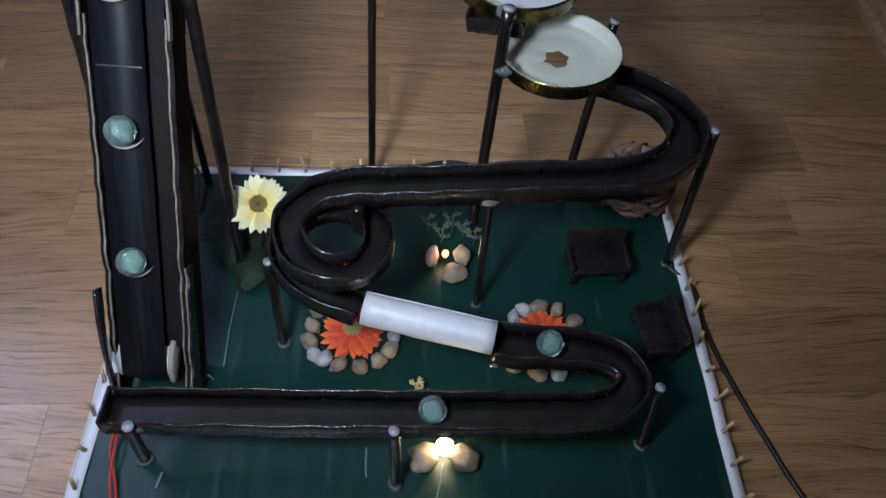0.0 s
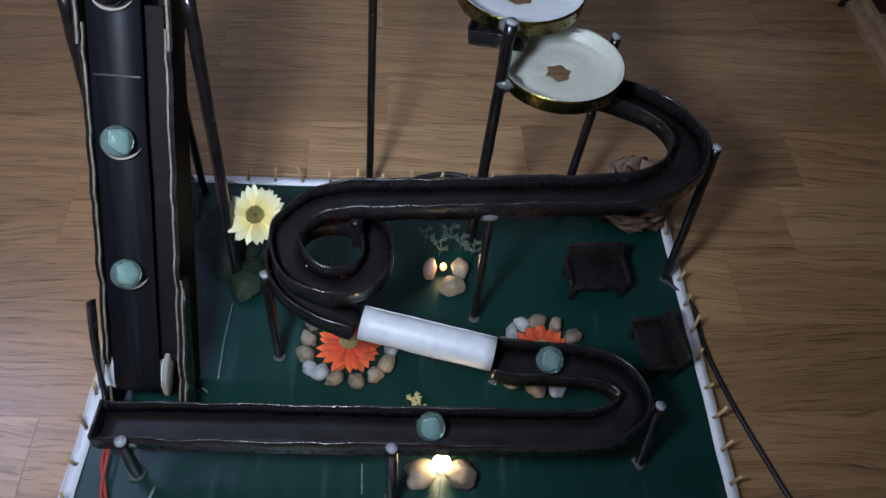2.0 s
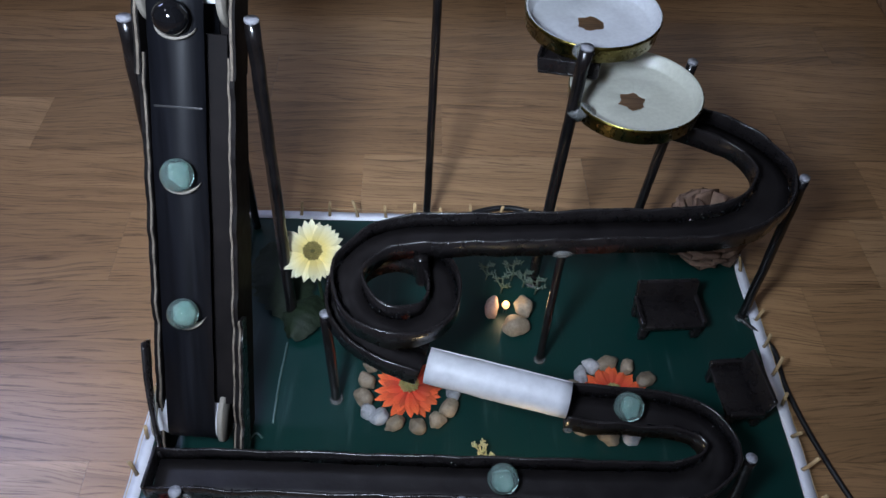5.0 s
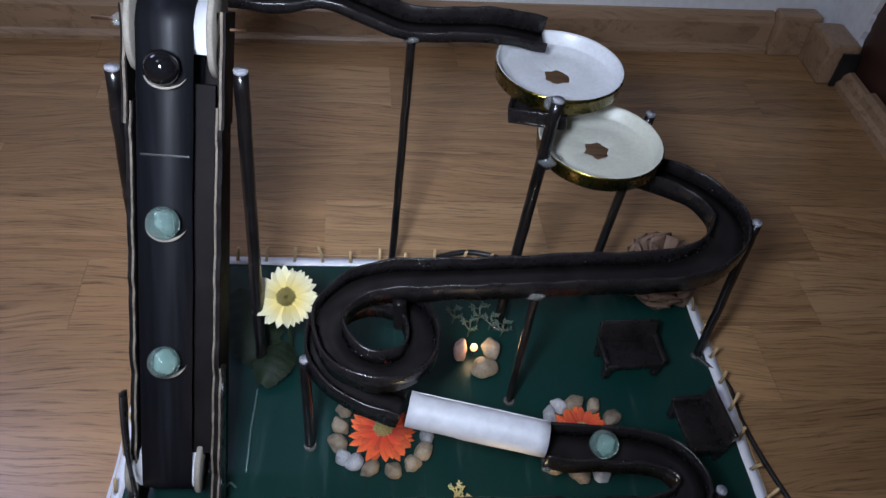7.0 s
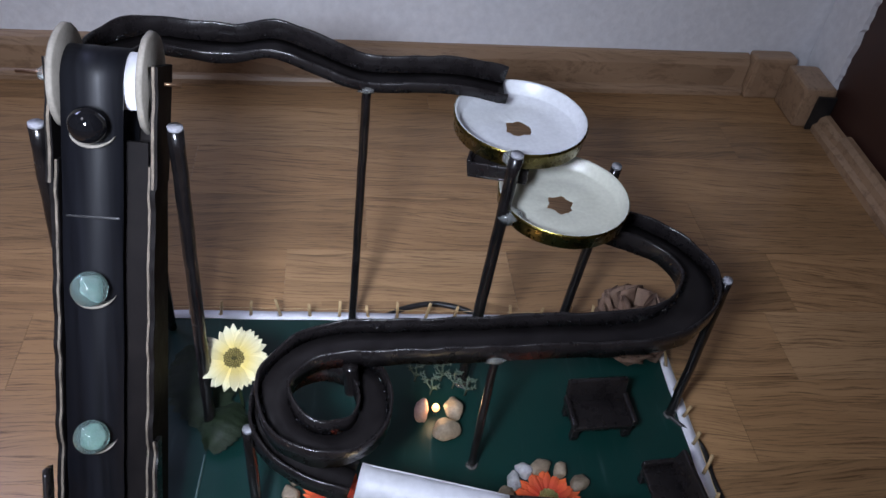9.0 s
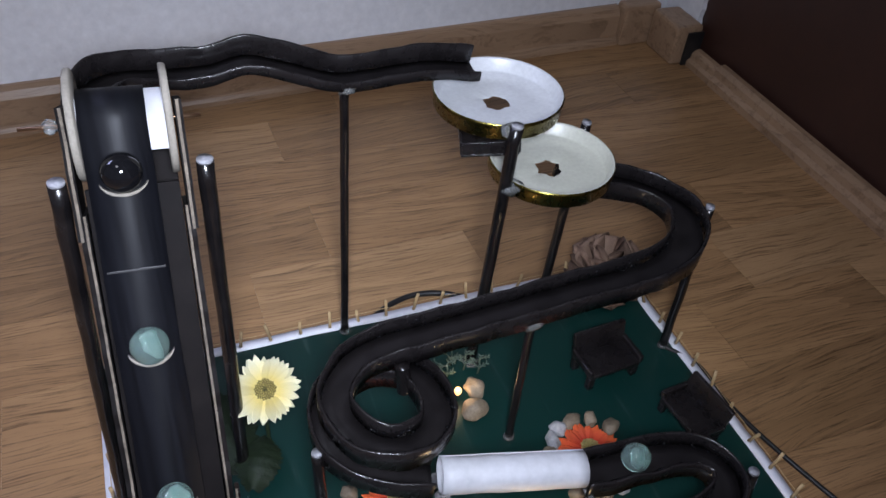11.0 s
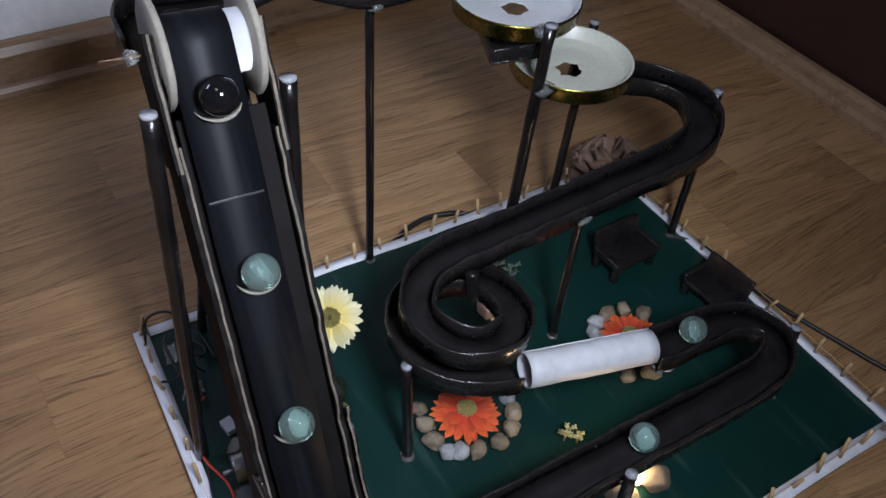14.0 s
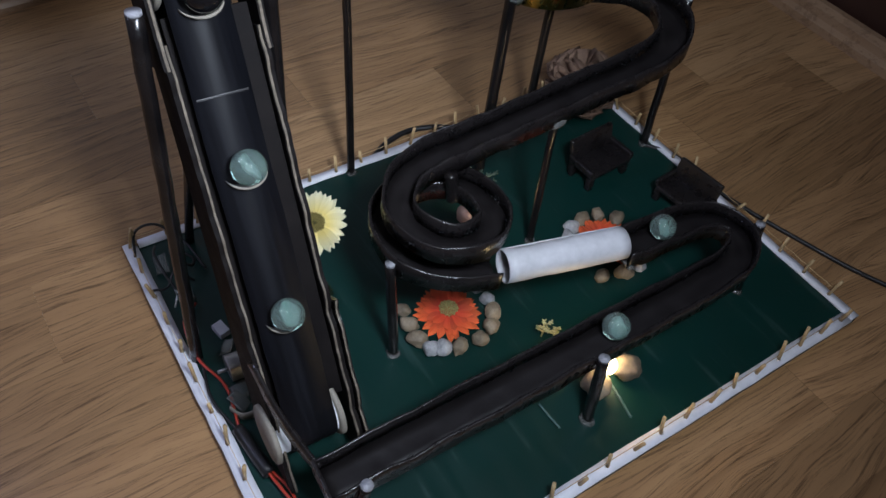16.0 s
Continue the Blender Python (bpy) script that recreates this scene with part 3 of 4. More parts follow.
def spun(profile, n=56, close=False, radius_at=None):
    bm = bmesh.new()
    rings = []
    for i, (r, z) in enumerate(profile):
        ring = []
        for k in range(n):
            a = 2 * math.pi * k / n
            rr = radius_at(i, a, r) if radius_at else r
            ring.append(bm.verts.new((rr * math.cos(a), rr * math.sin(a), z)))
        rings.append(ring)
    for a, b in zip(rings, rings[1:]):
        for k in range(n):
            bm.faces.new((a[k], a[(k + 1) % n], b[(k + 1) % n], b[k]))
    return bm


def jar_lid(at, r, turn, tilt, inside, label):
    ob = thing("jar_lid", at, label, "lid", "jar lids")
    m = pose(*at, tilt[0], tilt[1], turn)

    def hole(i, a, rad):
        if rad > 0.012:
            return rad
        six = math.cos(math.pi / 6) / math.cos((a % (math.pi / 3)) - math.pi / 6)
        return rad * six * (1 + 0.22 * noise.noise(Vector((math.cos(a) * 1.7, math.sin(a) * 1.7, turn))) + 0.10 * noise.noise(Vector((math.cos(a) * 6, math.sin(a) * 6, turn + 3))))

    k = r / 0.0395
    top = spun([(0.0082, -0.0004), (0.0095, 0), (0.022 * k, 0), (0.0300 * k, 0.0002), (0.0312 * k, 0.0010), (0.0340 * k, 0.0011), (0.0356 * k, 0.0018), (0.0372 * k, 0.0086), (0.0380 * k, 0.0094), (0.0388 * k, 0.0094)], radius_at=hole)
    bmesh.ops.transform(top, matrix=m, verts=top.verts)
    part("dish", top, inside, ob, "white enamelled inside")
    low = spun([(0.0388 * k, 0.0094), (0.0395 * k, 0.0088), (0.0395 * k, 0.0075), (0.0388 * k, 0.0066), (0.0386 * k, -0.0005), (0.0376 * k, -0.0012), (0.0340 * k, -0.0012), (0.022 * k, -0.0010), (0.0095, -0.0010), (0.0082, -0.0004)], radius_at=hole)
    bmesh.ops.transform(low, matrix=m, verts=low.verts)
    part("rim", low, GOLD, ob, "gold lacquered rim")
    return ob


jar_lid((0.0587, -0.0190, 0.1905), 0.0392, 20, (0, 0, 0), ENAMEL_WHITE, "upper white and gold jar lid with a hole")
jar_lid((0.0855, -0.0480, 0.1580), 0.0388, 80, (0, 0, 0), ENAMEL, "lower cream and gold jar lid with a hole")
for at, s in (((0.0487, -0.0605, 0.1985), 0.0062), ((0.0520, -0.0655, 0.1630), 0.0066)):
    part("glue_bead", lump(1, Matrix.Translation(at) @ Matrix.Diagonal((s, s * 0.8, s * 0.8, 1)), 0.5, at[2] * 50, 2), GLUE, lid_pole, "clear hot glue")
# short chute under the upper lid, that leads to the lower one
chute = thing("chute", (0.045, -0.030, 0.180), "small glossy black card chute under the upper lid", "chute")
part("chute_floor", boxed((0.034, 0.028, 0.0016), pose(0.0485, -0.034, 0.1760, 8, -6, -18), 0.0004), TRACK_BLACK, chute)
part("chute_side", boxed((0.034, 0.0016, 0.009), pose(0.0445, -0.0475, 0.1798, 8, -6, -18), 0.0004), TRACK_BLACK, chute)
part("chute_end", boxed((0.0016, 0.028, 0.011), pose(0.0323, -0.0285, 0.1798, 8, -6, -18), 0.0004), TRACK_BLACK, chute)

# ---- conveyor ----
TOPR, LOWR = Vector((-0.1455, -0.082, 0.2490)), Vector((-0.1555, -0.1925, 0.0415))
U = (TOPR - LOWR).normalized()
X = (Vector((1, 0, 0)) - U * U.x).normalized()
N = X.cross(U).normalized()
LONG = (TOPR - LOWR).length
CON = Matrix((X, U, N)).transposed().to_4x4()
CON.translation = TOPR  # local x across, y up the belt, z out of its front

conveyor = thing("belt_conveyor", (LOWR.x, LOWR.y, ZB), "steep hand-made conveyor of black card with a dark belt", "conveyor")


def con_box(name, lo, hi, material, label="", bevel=0.0004):
    lo, hi = Vector(lo), Vector(hi)
    return part(name, boxed(hi - lo, CON @ Matrix.Translation((lo + hi) / 2), bevel), material, conveyor, label, False)


def con_plate(name, outline, x0, x1, material, label="", parent=None, wobble=0.0):
    """A card plate across x0..x1 with an outline of (along, out) in the conveyor's own frame."""
    bm = bmesh.new()
    rings = []
    for x in (x0, x1):
        rings.append([bm.verts.new(CON @ Vector((x, y, z + wobble * (noise.noise(Vector((y * 70, x * 9, 0))) + 0.35 * noise.noise(Vector((y * 150, x * 9, 4)))) * (z > 0)))) for y, z in outline])
    n = len(outline)
    bm.faces.new(rings[0])
    bm.faces.new(rings[1][::-1])
    for k in range(n):
        bm.faces.new((rings[0][k], rings[0][(k + 1) % n], rings[1][(k + 1) % n], rings[1][k]))
    return part(name, bm, material, parent or conveyor, label, False)


def fore(y0, y1, z, n=170):
    return [(y0 + (y1 - y0) * k / n, z) for k in range(n + 1)]


# side boards: a long lower one and a short upper one on each side
for s, name in ((-1, "left"), (1, "right")):
    a, b = s * 0.0190, s * 0.0225
    side = con_plate("side_board", fore(-0.268, -0.036, 0.0105) + [(-0.036, -0.014), (-0.150, -0.021), (-0.256, -0.027)], a, b, BOARD_BLACK, wobble=0.0028)
    con_plate("raw_edge", fore(-0.268, -0.036, 0.0114) + fore(-0.036, -0.268, 0.0098), a + s * 0.0004, a + s * 0.0014, CARD, "bare brown corrugated edge", side, 0.0028)
    a, b = s * 0.0206, s * 0.0236
    top = con_plate("upper_board", fore(-0.046, 0.008, 0.0125, 60) + [(0.008, -0.016), (-0.046, -0.012)], a, b, BOARD_BLACK, wobble=0.0022)
    con_plate("raw_edge", fore(-0.046, 0.008, 0.0133, 60) + fore(0.008, -0.046, 0.0118, 60), a + s * 0.0006, a + s * 0.0018, CARD, "bare brown corrugated edge", top, 0.0022)
con_box("backing_board", (-0.0185, -0.225, 0.0035), (0.0185, -0.026, 0.0070), BOARD_BLACK)
con_box("rear_board", (-0.0188, -0.240, -0.0185), (0.0188, -0.004, -0.0160), BOARD_BLACK)


def cylinder_x(r, x0, x1, y, n=32, rim=0.0):
    bm = bmesh.new()
    rings = []
    for x in (x0, x0 + rim, x1 - rim, x1):
        rr = r - rim if x in (x0, x1) and rim else r
        rings.append([bm.verts.new(CON @ Vector((x, y + rr * math.cos(2 * math.pi * k / n), rr * math.sin(2 * math.pi * k / n)))) for k in range(n)])
    for p, q in zip(rings, rings[1:]):
        for k in range(n):
            bm.faces.new((p[k], p[(k + 1) % n], q[(k + 1) % n], q[k]))
    bm.faces.new(rings[0])
    bm.faces.new(rings[-1][::-1])
    return bm


# guard strip at the lower left, and a loose flap at the lower right
bm = bmesh.new()
sweep(bm, glide([(-0.1775, -0.184, 0.097), (-0.1765, -0.197, 0.084), (-0.1735, -0.210, 0.072), (-0.1690, -0.223, 0.0605), (-0.1672, -0.229, 0.0585)], 5), [(-0.0009, -0.007), (0.0009, -0.007), (0.0009, 0.004), (-0.0009, 0.004)], wobble=0.0006)
part("guard_strip", bm, TRACK_BLACK, conveyor)
flap = con_plate("lower_flap", fore(-0.262, -0.170, 0.0135, 90) + [(-0.172, 0.004), (-0.262, -0.004)], 0.0232, 0.0252, TRACK_BLACK, wobble=0.003)
con_plate("raw_edge", fore(-0.262, -0.170, 0.0142, 90) + fore(-0.170, -0.262, 0.0130, 90), 0.0232, 0.0242, CARD, "bare brown corrugated edge", flap, 0.003)

RR = 0.0128
for y, nm, dx in ((0, "top_roller", 0.0), (-LONG, "bottom_roller", -0.0055)):
    roller = part(nm, cylinder_x(RR, dx - 0.0165, dx + 0.0165, y), PAPER, conveyor, "white paper roller")
    for s in (-1, 1):
        x0 = dx + (0.0165 if s > 0 else -0.0195)
        bm = cylinder_x(0.0228 if y == 0 else 0.0165, x0, x0 + 0.003, y, 40, 0.0006)
        for v in bm.verts:
            v.co += U * 0.0009 * noise.noise(v.co * 130)
        part("flange", bm, CARD_GREY, roller, "grey card disc")
part("axle", rod([CON @ Vector((x, 0, 0)) for x in (-0.0395, -0.02, 0.02, 0.031)], 0.0009, 8), METAL, conveyor, "thin copper-coloured axle")
part("glue_bead", lump(1, CON @ Matrix.Translation((-0.0275, 0, 0)) @ Matrix.Diagonal((0.0028, 0.0035, 0.003, 1)), 0.5, 3, 2), GLUE, conveyor, "clear hot glue")


def belt_line(r, n=14):
    out = [(r * math.sin(math.pi * k / n), r * math.cos(math.pi * k / n)) for k in range(n + 1)]
    out = [(y, z) for y, z in out]
    low = [(-LONG - y, -z) for y, z in out]
    mid = [(-LONG * k / 18, -r) for k in range(1, 18)]
    back = [(-LONG + LONG * k / 18, r) for k in range(1, 18)]
    return out + mid + low + back


def belt():
    bm = bmesh.new()
    outer, inner = belt_line(RR + 0.0014), belt_line(RR + 0.0003)
    rings = []
    for x, line in ((-0.0163, outer), (0.0095, outer), (0.0095, inner), (-0.0163, inner)):
        rings.append([bm.verts.new(CON @ Vector((x + 0.0006 * noise.noise(Vector((y * 50, z * 50, x))), y, z))) for y, z in line])
    n = len(outer)
    for i in range(4):
        p, q = rings[i], rings[(i + 1) % 4]
        for k in range(n):
            bm.faces.new((p[k], p[(k + 1) % n], q[(k + 1) % n], q[k]))
    return part("belt", bm, BELT_BLACK, conveyor, "dark grey flexible belt")


BELT = belt()


def cup(y):
    """A small crescent ledge that carries a marble up the belt."""
    bm = bmesh.new()
    z0 = RR + 0.0014
    rows = []
    for k in range(15):
        a = math.pi * (0.10 + 0.80 * k / 14)
        x, dy = -0.0028 - 0.0098 * math.cos(a), -0.0062 * math.sin(a)
        w = 0.0003 + 0.0008 * math.sin(a)
        rows.append([bm.verts.new(CON @ Vector((x, y + dy + o, z0 + h))) for o, h in ((0, -0.0004), (0, 0.0050 * math.sin(a) + 0.001), (-w, 0.0050 * math.sin(a) + 0.001), (-w, -0.0004))])
    for p, q in zip(rows, rows[1:]):
        for k in range(4):
            bm.faces.new((p[k], p[(k + 1) % 4], q[(k + 1) % 4], q[k]))
    bm.faces.new(rows[0])
    bm.faces.new(rows[-1][::-1])
    part("cup", bm, CARD_GREY, BELT, "pale crescent ledge")


CUPS = [-0.021, -0.094, -0.167]
for y in CUPS:
    cup(y)
part("belt_seam", boxed((0.023, 0.0011, 0.0003), CON @ Matrix.Translation((-0.0034, -0.060, RR + 0.0015)), 0.0001), WIRE_BLACK, BELT, "glued seam of the belt")


def leg(base, top, r=0.0037):
    base, top = Vector(base), Vector(top)
    ob = part("leg", rod([base.lerp(top, k / 18) for k in range(19)], r, 12, 0.0006), POLE_BLACK, conveyor)
    d = (top - base).normalized()
    part("leg_end", rod([top - d * 0.0002, top + d * 0.0014], r * 0.95, 12, 0.0006), TIP, ob, "white paper end")


leg((-0.1215, -0.1010, ZB), (-0.1165, -0.0975, 0.2350))
leg((-0.1900, -0.1070, ZB), (-0.1745, -0.1000, 0.2350))
leg((-0.1600, -0.0160, ZB), (-0.1440, -0.0600, 0.2050), 0.0030)

# ---- marbles ----


def marble(at, material, label):
    bm = bmesh.new()
    bmesh.ops.create_uvsphere(bm, u_segments=32, v_segments=20, radius=0.0080)
    bmesh.ops.translate(bm, vec=at, verts=bm.verts)
    ob = solo("marble", bm, material, label, "marble", "glass marbles")
    if material is GLASS:
        turn = pose(*at, 35, 20, 50 + 900 * at[1])
        part("swirl", lump(1, turn @ Matrix.Diagonal((0.0040, 0.0013, 0.0046, 1)), 0.3, at[0] * 70, 3), SWIRL, ob, "pale green swirl, also standing in for light inside the glass")
    return ob


def on_cup(y):
    return CON @ Vector((-0.0028, y + 0.0030, RR + 0.0014 + 0.0081))


marble(on_cup(CUPS[0]), GLASS_DARK, "shiny black glass marble on the belt")
marble(on_cup(CUPS[1]), GLASS, "sea-green clear glass marble on the belt")
marble(on_cup(CUPS[2]), GLASS, "sea-green clear glass marble on the belt")
marble((0.0100, -0.2405, 0.0658), GLASS, "sea-green clear glass marble in the front track")
marble((0.0780, -0.2020, 0.0744), GLASS, "sea-green clear glass marble beside the paper tube")

# ---- flowers ----


def petal(m, long, wide, lift, material, parent):
    bm = bmesh.new()
    rows = []
    for i in range(8):
        t = i / 7
        w = wide * math.sin(math.pi * (0.13 + 0.78 * t ** 1.25)) ** 0.7 * (0.42 if i == 7 else 1)
        zz = lift * t * t
        rows.append([bm.verts.new(m @ Vector((long * t * (1 if s else 1.03), w * s * 0.5, zz + o))) for s, o in ((-1, 0.0), (0, 0.0006), (1, 0.0), (0, -0.0003))])
    for p, q in zip(rows, rows[1:]):
        for k in range(4):
            bm.faces.new((p[k], p[(k + 1) % 4], q[(k + 1) % 4], q[k]))
    bm.faces.new(rows[0])
    bm.faces.new(rows[-1][::-1])
    return part("petal", bm, material, parent, smooth=False)


def flower_head(ob, m, r, rows, wide, material, heart, up, rng, seeds=None):
    """rows: (petals, share of the radius, height, lift)"""
    for n, share, h, lift in rows:
        off = rng.random()
        for k in range(n):
            a = 360 * (k + off) / n + rng.uniform(-5, 5)
            petal(m @ pose(0, 0, h, 0, 0, a) @ pose(0.0015, 0, 0, rng.uniform(-9, 9), rng.uniform(-5, 3), 0), r * share * rng.uniform(0.88, 1.04), wide * rng.uniform(0.85, 1.1), lift, material, ob)
    bm = bmesh.new()
    for k in range(90):
        rad = heart * math.sqrt((k + 0.5) / 90)
        a = k * 2.39996
        h = 0.0016 * (1 - (rad / heart) ** 2)
        bmesh.ops.create_icosphere(bm, subdivisions=1, radius=heart * 0.105, matrix=m @ Matrix.Translation((rad * math.cos(a), rad * math.sin(a), rows[-1][2] + up + h)))
    part("flower_heart", bm, seeds or POLLEN, ob, "olive seeded heart")


rng = random.Random(4)
for at, name in (((-0.0410, -0.1540, ZB), "fabric gerbera lying flat in a ring of pebbles"), ((0.0880, -0.1560, ZB), "fabric gerbera under the paper tube, ringed by pebbles")):
    ob = thing("gerbera", at, "orange " + name, "flower", "orange flowers")
    flower_head(ob, pose(*at, 0, 0, 20) @ pose(0, 0, 0.0015), 0.0203, [(20, 1.0, 0.0, 0.0006), (20, 0.95, 0.0013, 0.0010), (18, 0.72, 0.0028, 0.0016)], 0.0062,
                dyed_petal("orange and red petal", (at[0], at[1], ZB + 0.004), (0.50, 0.022, 0.010), (0.76, 0.140, 0.032), (0.66, 0.070, 0.018), 0.0085, 0.0205), 0.0062, 0.0032, rng)

daisy = thing("daisy", (-0.103, -0.090, ZB), "cream and yellow fabric daisy on a stem with a dark leaf", "flower")
DAISY = look((-0.1030, -0.0955, 0.0712), (-0.09, 0.30, -0.50))
flower_head(daisy, DAISY, 0.0186, [(24, 1.0, 0.0, -0.0010), (22, 0.92, 0.0010, -0.0004)], 0.0056, DAISY_PETAL, 0.0060, 0.0012, rng, POLLEN_DARK)
part("stem", rod(glide([(-0.1030, -0.085, ZB), (-0.1035, -0.088, 0.035), (-0.1028, -0.094, 0.0700)], 6), 0.0012, 8), LEAF, daisy)


def broad_leaf(m, long, wide, parent):
    """A toothed leaf with a raised mid-rib."""
    bm = bmesh.new()
    rows = []
    n = 22
    for i in range(n + 1):
        t = i / n
        w = wide * math.sin(math.pi * (0.06 + 0.90 * t)) ** 0.75 * (1 + (0.16 if i % 2 else -0.05))
        row = []
        for s in (-1, -0.5, 0, 0.5, 1):
            z = 0.006 * math.sin(math.pi * t) - 0.006 * abs(s) ** 1.5 + 0.0008 * math.sin(t * 40) * abs(s)
            row.append(bm.verts.new(m @ Vector((long * t, s * w * 0.5, z))))
        rows.append(row)
    for p, q in zip(rows, rows[1:]):
        for k in range(4):
            bm.faces.new((p[k], p[k + 1], q[k + 1], q[k]))
    bmesh.ops.solidify(bm, geom=bm.faces[:], thickness=0.0006)
    part("leaf", bm, LEAF, parent, "dark green toothed leaf")


broad_leaf(pose(-0.1420, -0.048, 0.026, 0, 14, -68), 0.062, 0.040, daisy)
broad_leaf(pose(-0.1060, -0.088, 0.018, 0, 4, -112), 0.036, 0.026, daisy)

# ---- pebbles ----


def pebble(at, size, turn, material, label, seed):
    m = Matrix.Translation((at[0], at[1], ZB + size[2] * 0.86)) @ pose(0, 0, 0, 0, 0, turn)
    bm = lump(1, m @ Matrix.Diagonal((*size, 1)), 0.32, seed, 3)
    return solo("pebble", bm, material, label, "pebble", "pebbles round the flowers")


n = 0
for cx, cy, spots in ((-0.041, -0.154, [(148, 0.031, 1), (172, 0.029, 1), (197, 0.031, 1), (218, 0.032, 0), (232, 0.030, 0), (254, 0.029, 1), (283, 0.030, 1), (308, 0.031, 1), (331, 0.031, 1), (352, 0.030, 0), (14, 0.031, 0)]),
                      (0.088, -0.157, [(165, 0.028, 1), (141, 0.026, 0), (118, 0.027, 0), (92, 0.026, 1), (62, 0.027, 1), (30, 0.028, 1), (228, 0.034, 1), (257, 0.031, 1), (286, 0.030, 0), (314, 0.031, 1), (338, 0.028, 1)])):
    for a, rad, tan in spots:
        n += 1
        a = radians(a)
        pebble((cx + (rad - 0.0018) * math.cos(a), cy + (rad - 0.0018) * math.sin(a)), (rng.uniform(0.0050, 0.0070), rng.uniform(0.0042, 0.0054), rng.uniform(0.0036, 0.0048)), rng.uniform(0, 180),
               STONE_TAN if tan else STONE_GREY, "smooth tan pebble glued round a flower" if tan else "pale grey rough pebble glued round a flower", n)

for at, size, turn, material, label in (((0.0130, -0.0910), (0.0046, 0.0085, 0.0080), -8, STONE_PINK, "pinkish upright pebble beside a small lamp"),
                                        ((0.0345, -0.0900), (0.0060, 0.0080, 0.0072), 20, STONE_TAN, "tan pebble beside a small lamp"),
                                        ((0.0290, -0.1050), (0.0092, 0.0072, 0.0062), 4, STONE_TAN, "broad tan pebble in front of a small lamp"),
                                        ((0.0065, -0.2450), (0.0090, 0.0085, 0.0070), 30, STONE_TAN, "tan pebble beside the bright lamp"),
                                        ((0.0310, -0.2450), (0.0095, 0.0085, 0.0075), -30, STONE_TAN, "tan pebble beside the bright lamp")):
    n += 1
    pebble(at, size, turn, material, label, n)

# ---- small lamps ----


def led(at, power, size, material, label):
    ob = thing("led_lamp", (at[0], at[1], ZB), label, "lamp", "small lamps")
    part("bulb", lump(size, Matrix.Translation(at) @ Matrix.Diagonal((1, 1, 1.25, 1)), 0.0, 0, 3), material, ob, "glowing warm bulb")
    for s in (-1, 1):
        part("lead", rod([(at[0] + s * 0.0009, at[1], ZB), (at[0] + s * 0.0009, at[1], at[2] - 0.002)], 0.0003, 6), METAL, ob, "bare metal lead")
    data = bpy.data.lights.new("led_glow", "POINT")
    data.energy, data.color, data.shadow_soft_size = power, (1.0, 0.70, 0.36), 0.003
    lamp = new("led_glow", data)
    lamp.location = (at[0], at[1], at[2] + size + 0.0025)


led((0.0190, -0.2400, 0.0180), 0.060, 0.0054, LED_WARM, "bright warm bulb between pebbles under the track")
led((0.0225, -0.0900, 0.0150), 0.013, 0.0026, LED_SMALL, "small warm bulb between three pebbles")

# ---- sprigs ----


def sprig(at, tall, material, label, seed, lean=(0, 0)):
    r = random.Random(seed)
    ob = thing("sprig", at, label, "plant", "small sprigs")
    base = Vector(at)
    top = base + Vector((lean[0], lean[1], tall))
    part("stalk", rod([base, base.lerp(top, 0.5) + Vector((0.001, 0, 0)), top], 0.0006, 6), material, ob)
    for k in range(6):
        t = 0.3 + 0.7 * k / 5
        a = k * 2.4
        p = base.lerp(top, t)
        d = Vector((math.cos(a), math.sin(a), 0.7)) * tall * 0.34 * r.uniform(0.7, 1.2)
        bm = rod([p, p + d * 0.6, p + d], 0.0005, 5)
        for f in (0.55, 0.9):
            for s in (-1, 1):
                q = p + d * f
                e = q + Vector((math.cos(a + s), math.sin(a + s), 0.6)) * tall * 0.13
                sweep(bm, [q, e], round_profile(0.00055, 4), Vector((0.2, 0.1, 1)))
        part("frond", bm, material, ob)


for i, (x, y) in enumerate([(0.010, -0.062), (0.028, -0.062), (0.044, -0.074), (0.020, -0.074), (0.036, -0.068)]):
    sprig((x, y, ZB), 0.016 + 0.003 * (i % 2), SPRIG_GREEN, "grey-green feathery sprig glued to the board", i)
sprig((0.0020, -0.1975, ZB), 0.0125, SPRIG_YELLOW, "pale yellow lichen sprig on the green board", 11)
sprig((0.0080, -0.2020, ZB), 0.0085, SPRIG_YELLOW, "pale yellow lichen sprig on the green board", 12)

# ---- little sofas ----


def little_sofa(m, name):
    ob = thing("little_sofa", m.translation, name, "sofa", "little sofas")

    def slab(nm, size, at, turn=(0, 0, 0), bevel=0.0012):
        part(nm, boxed(size, m @ pose(*at, *turn), bevel), TRACK_BLACK, ob)

    slab("seat", (0.040, 0.022, 0.004), (0, -0.004, 0.0130))
    slab("backrest", (0.042, 0.0035, 0.021), (0, 0.0098, 0.0205), (-14, 0, 0))
    for s in (-1, 1):
        slab("armrest", (0.0035, 0.024, 0.006), (s * 0.0205, -0.003, 0.0165))
        slab("leg", (0.005, 0.0045, 0.011), (s * 0.018, -0.012, 0.0055), bevel=0.0005)
        slab("leg", (0.005, 0.0045, 0.011), (s * 0.018, 0.007, 0.0055), bevel=0.0005)
    return ob


little_sofa(pose(0.1310, -0.0950, ZB, 0, 0, 4), "little black card sofa standing on the green board")
little_sofa(pose(0.1655, -0.1560, ZB, 0, 0, -84) @ Matrix.Diagonal((0.92, 0.92, 0.95, 1)), "little black card sofa turned to the board's middle")

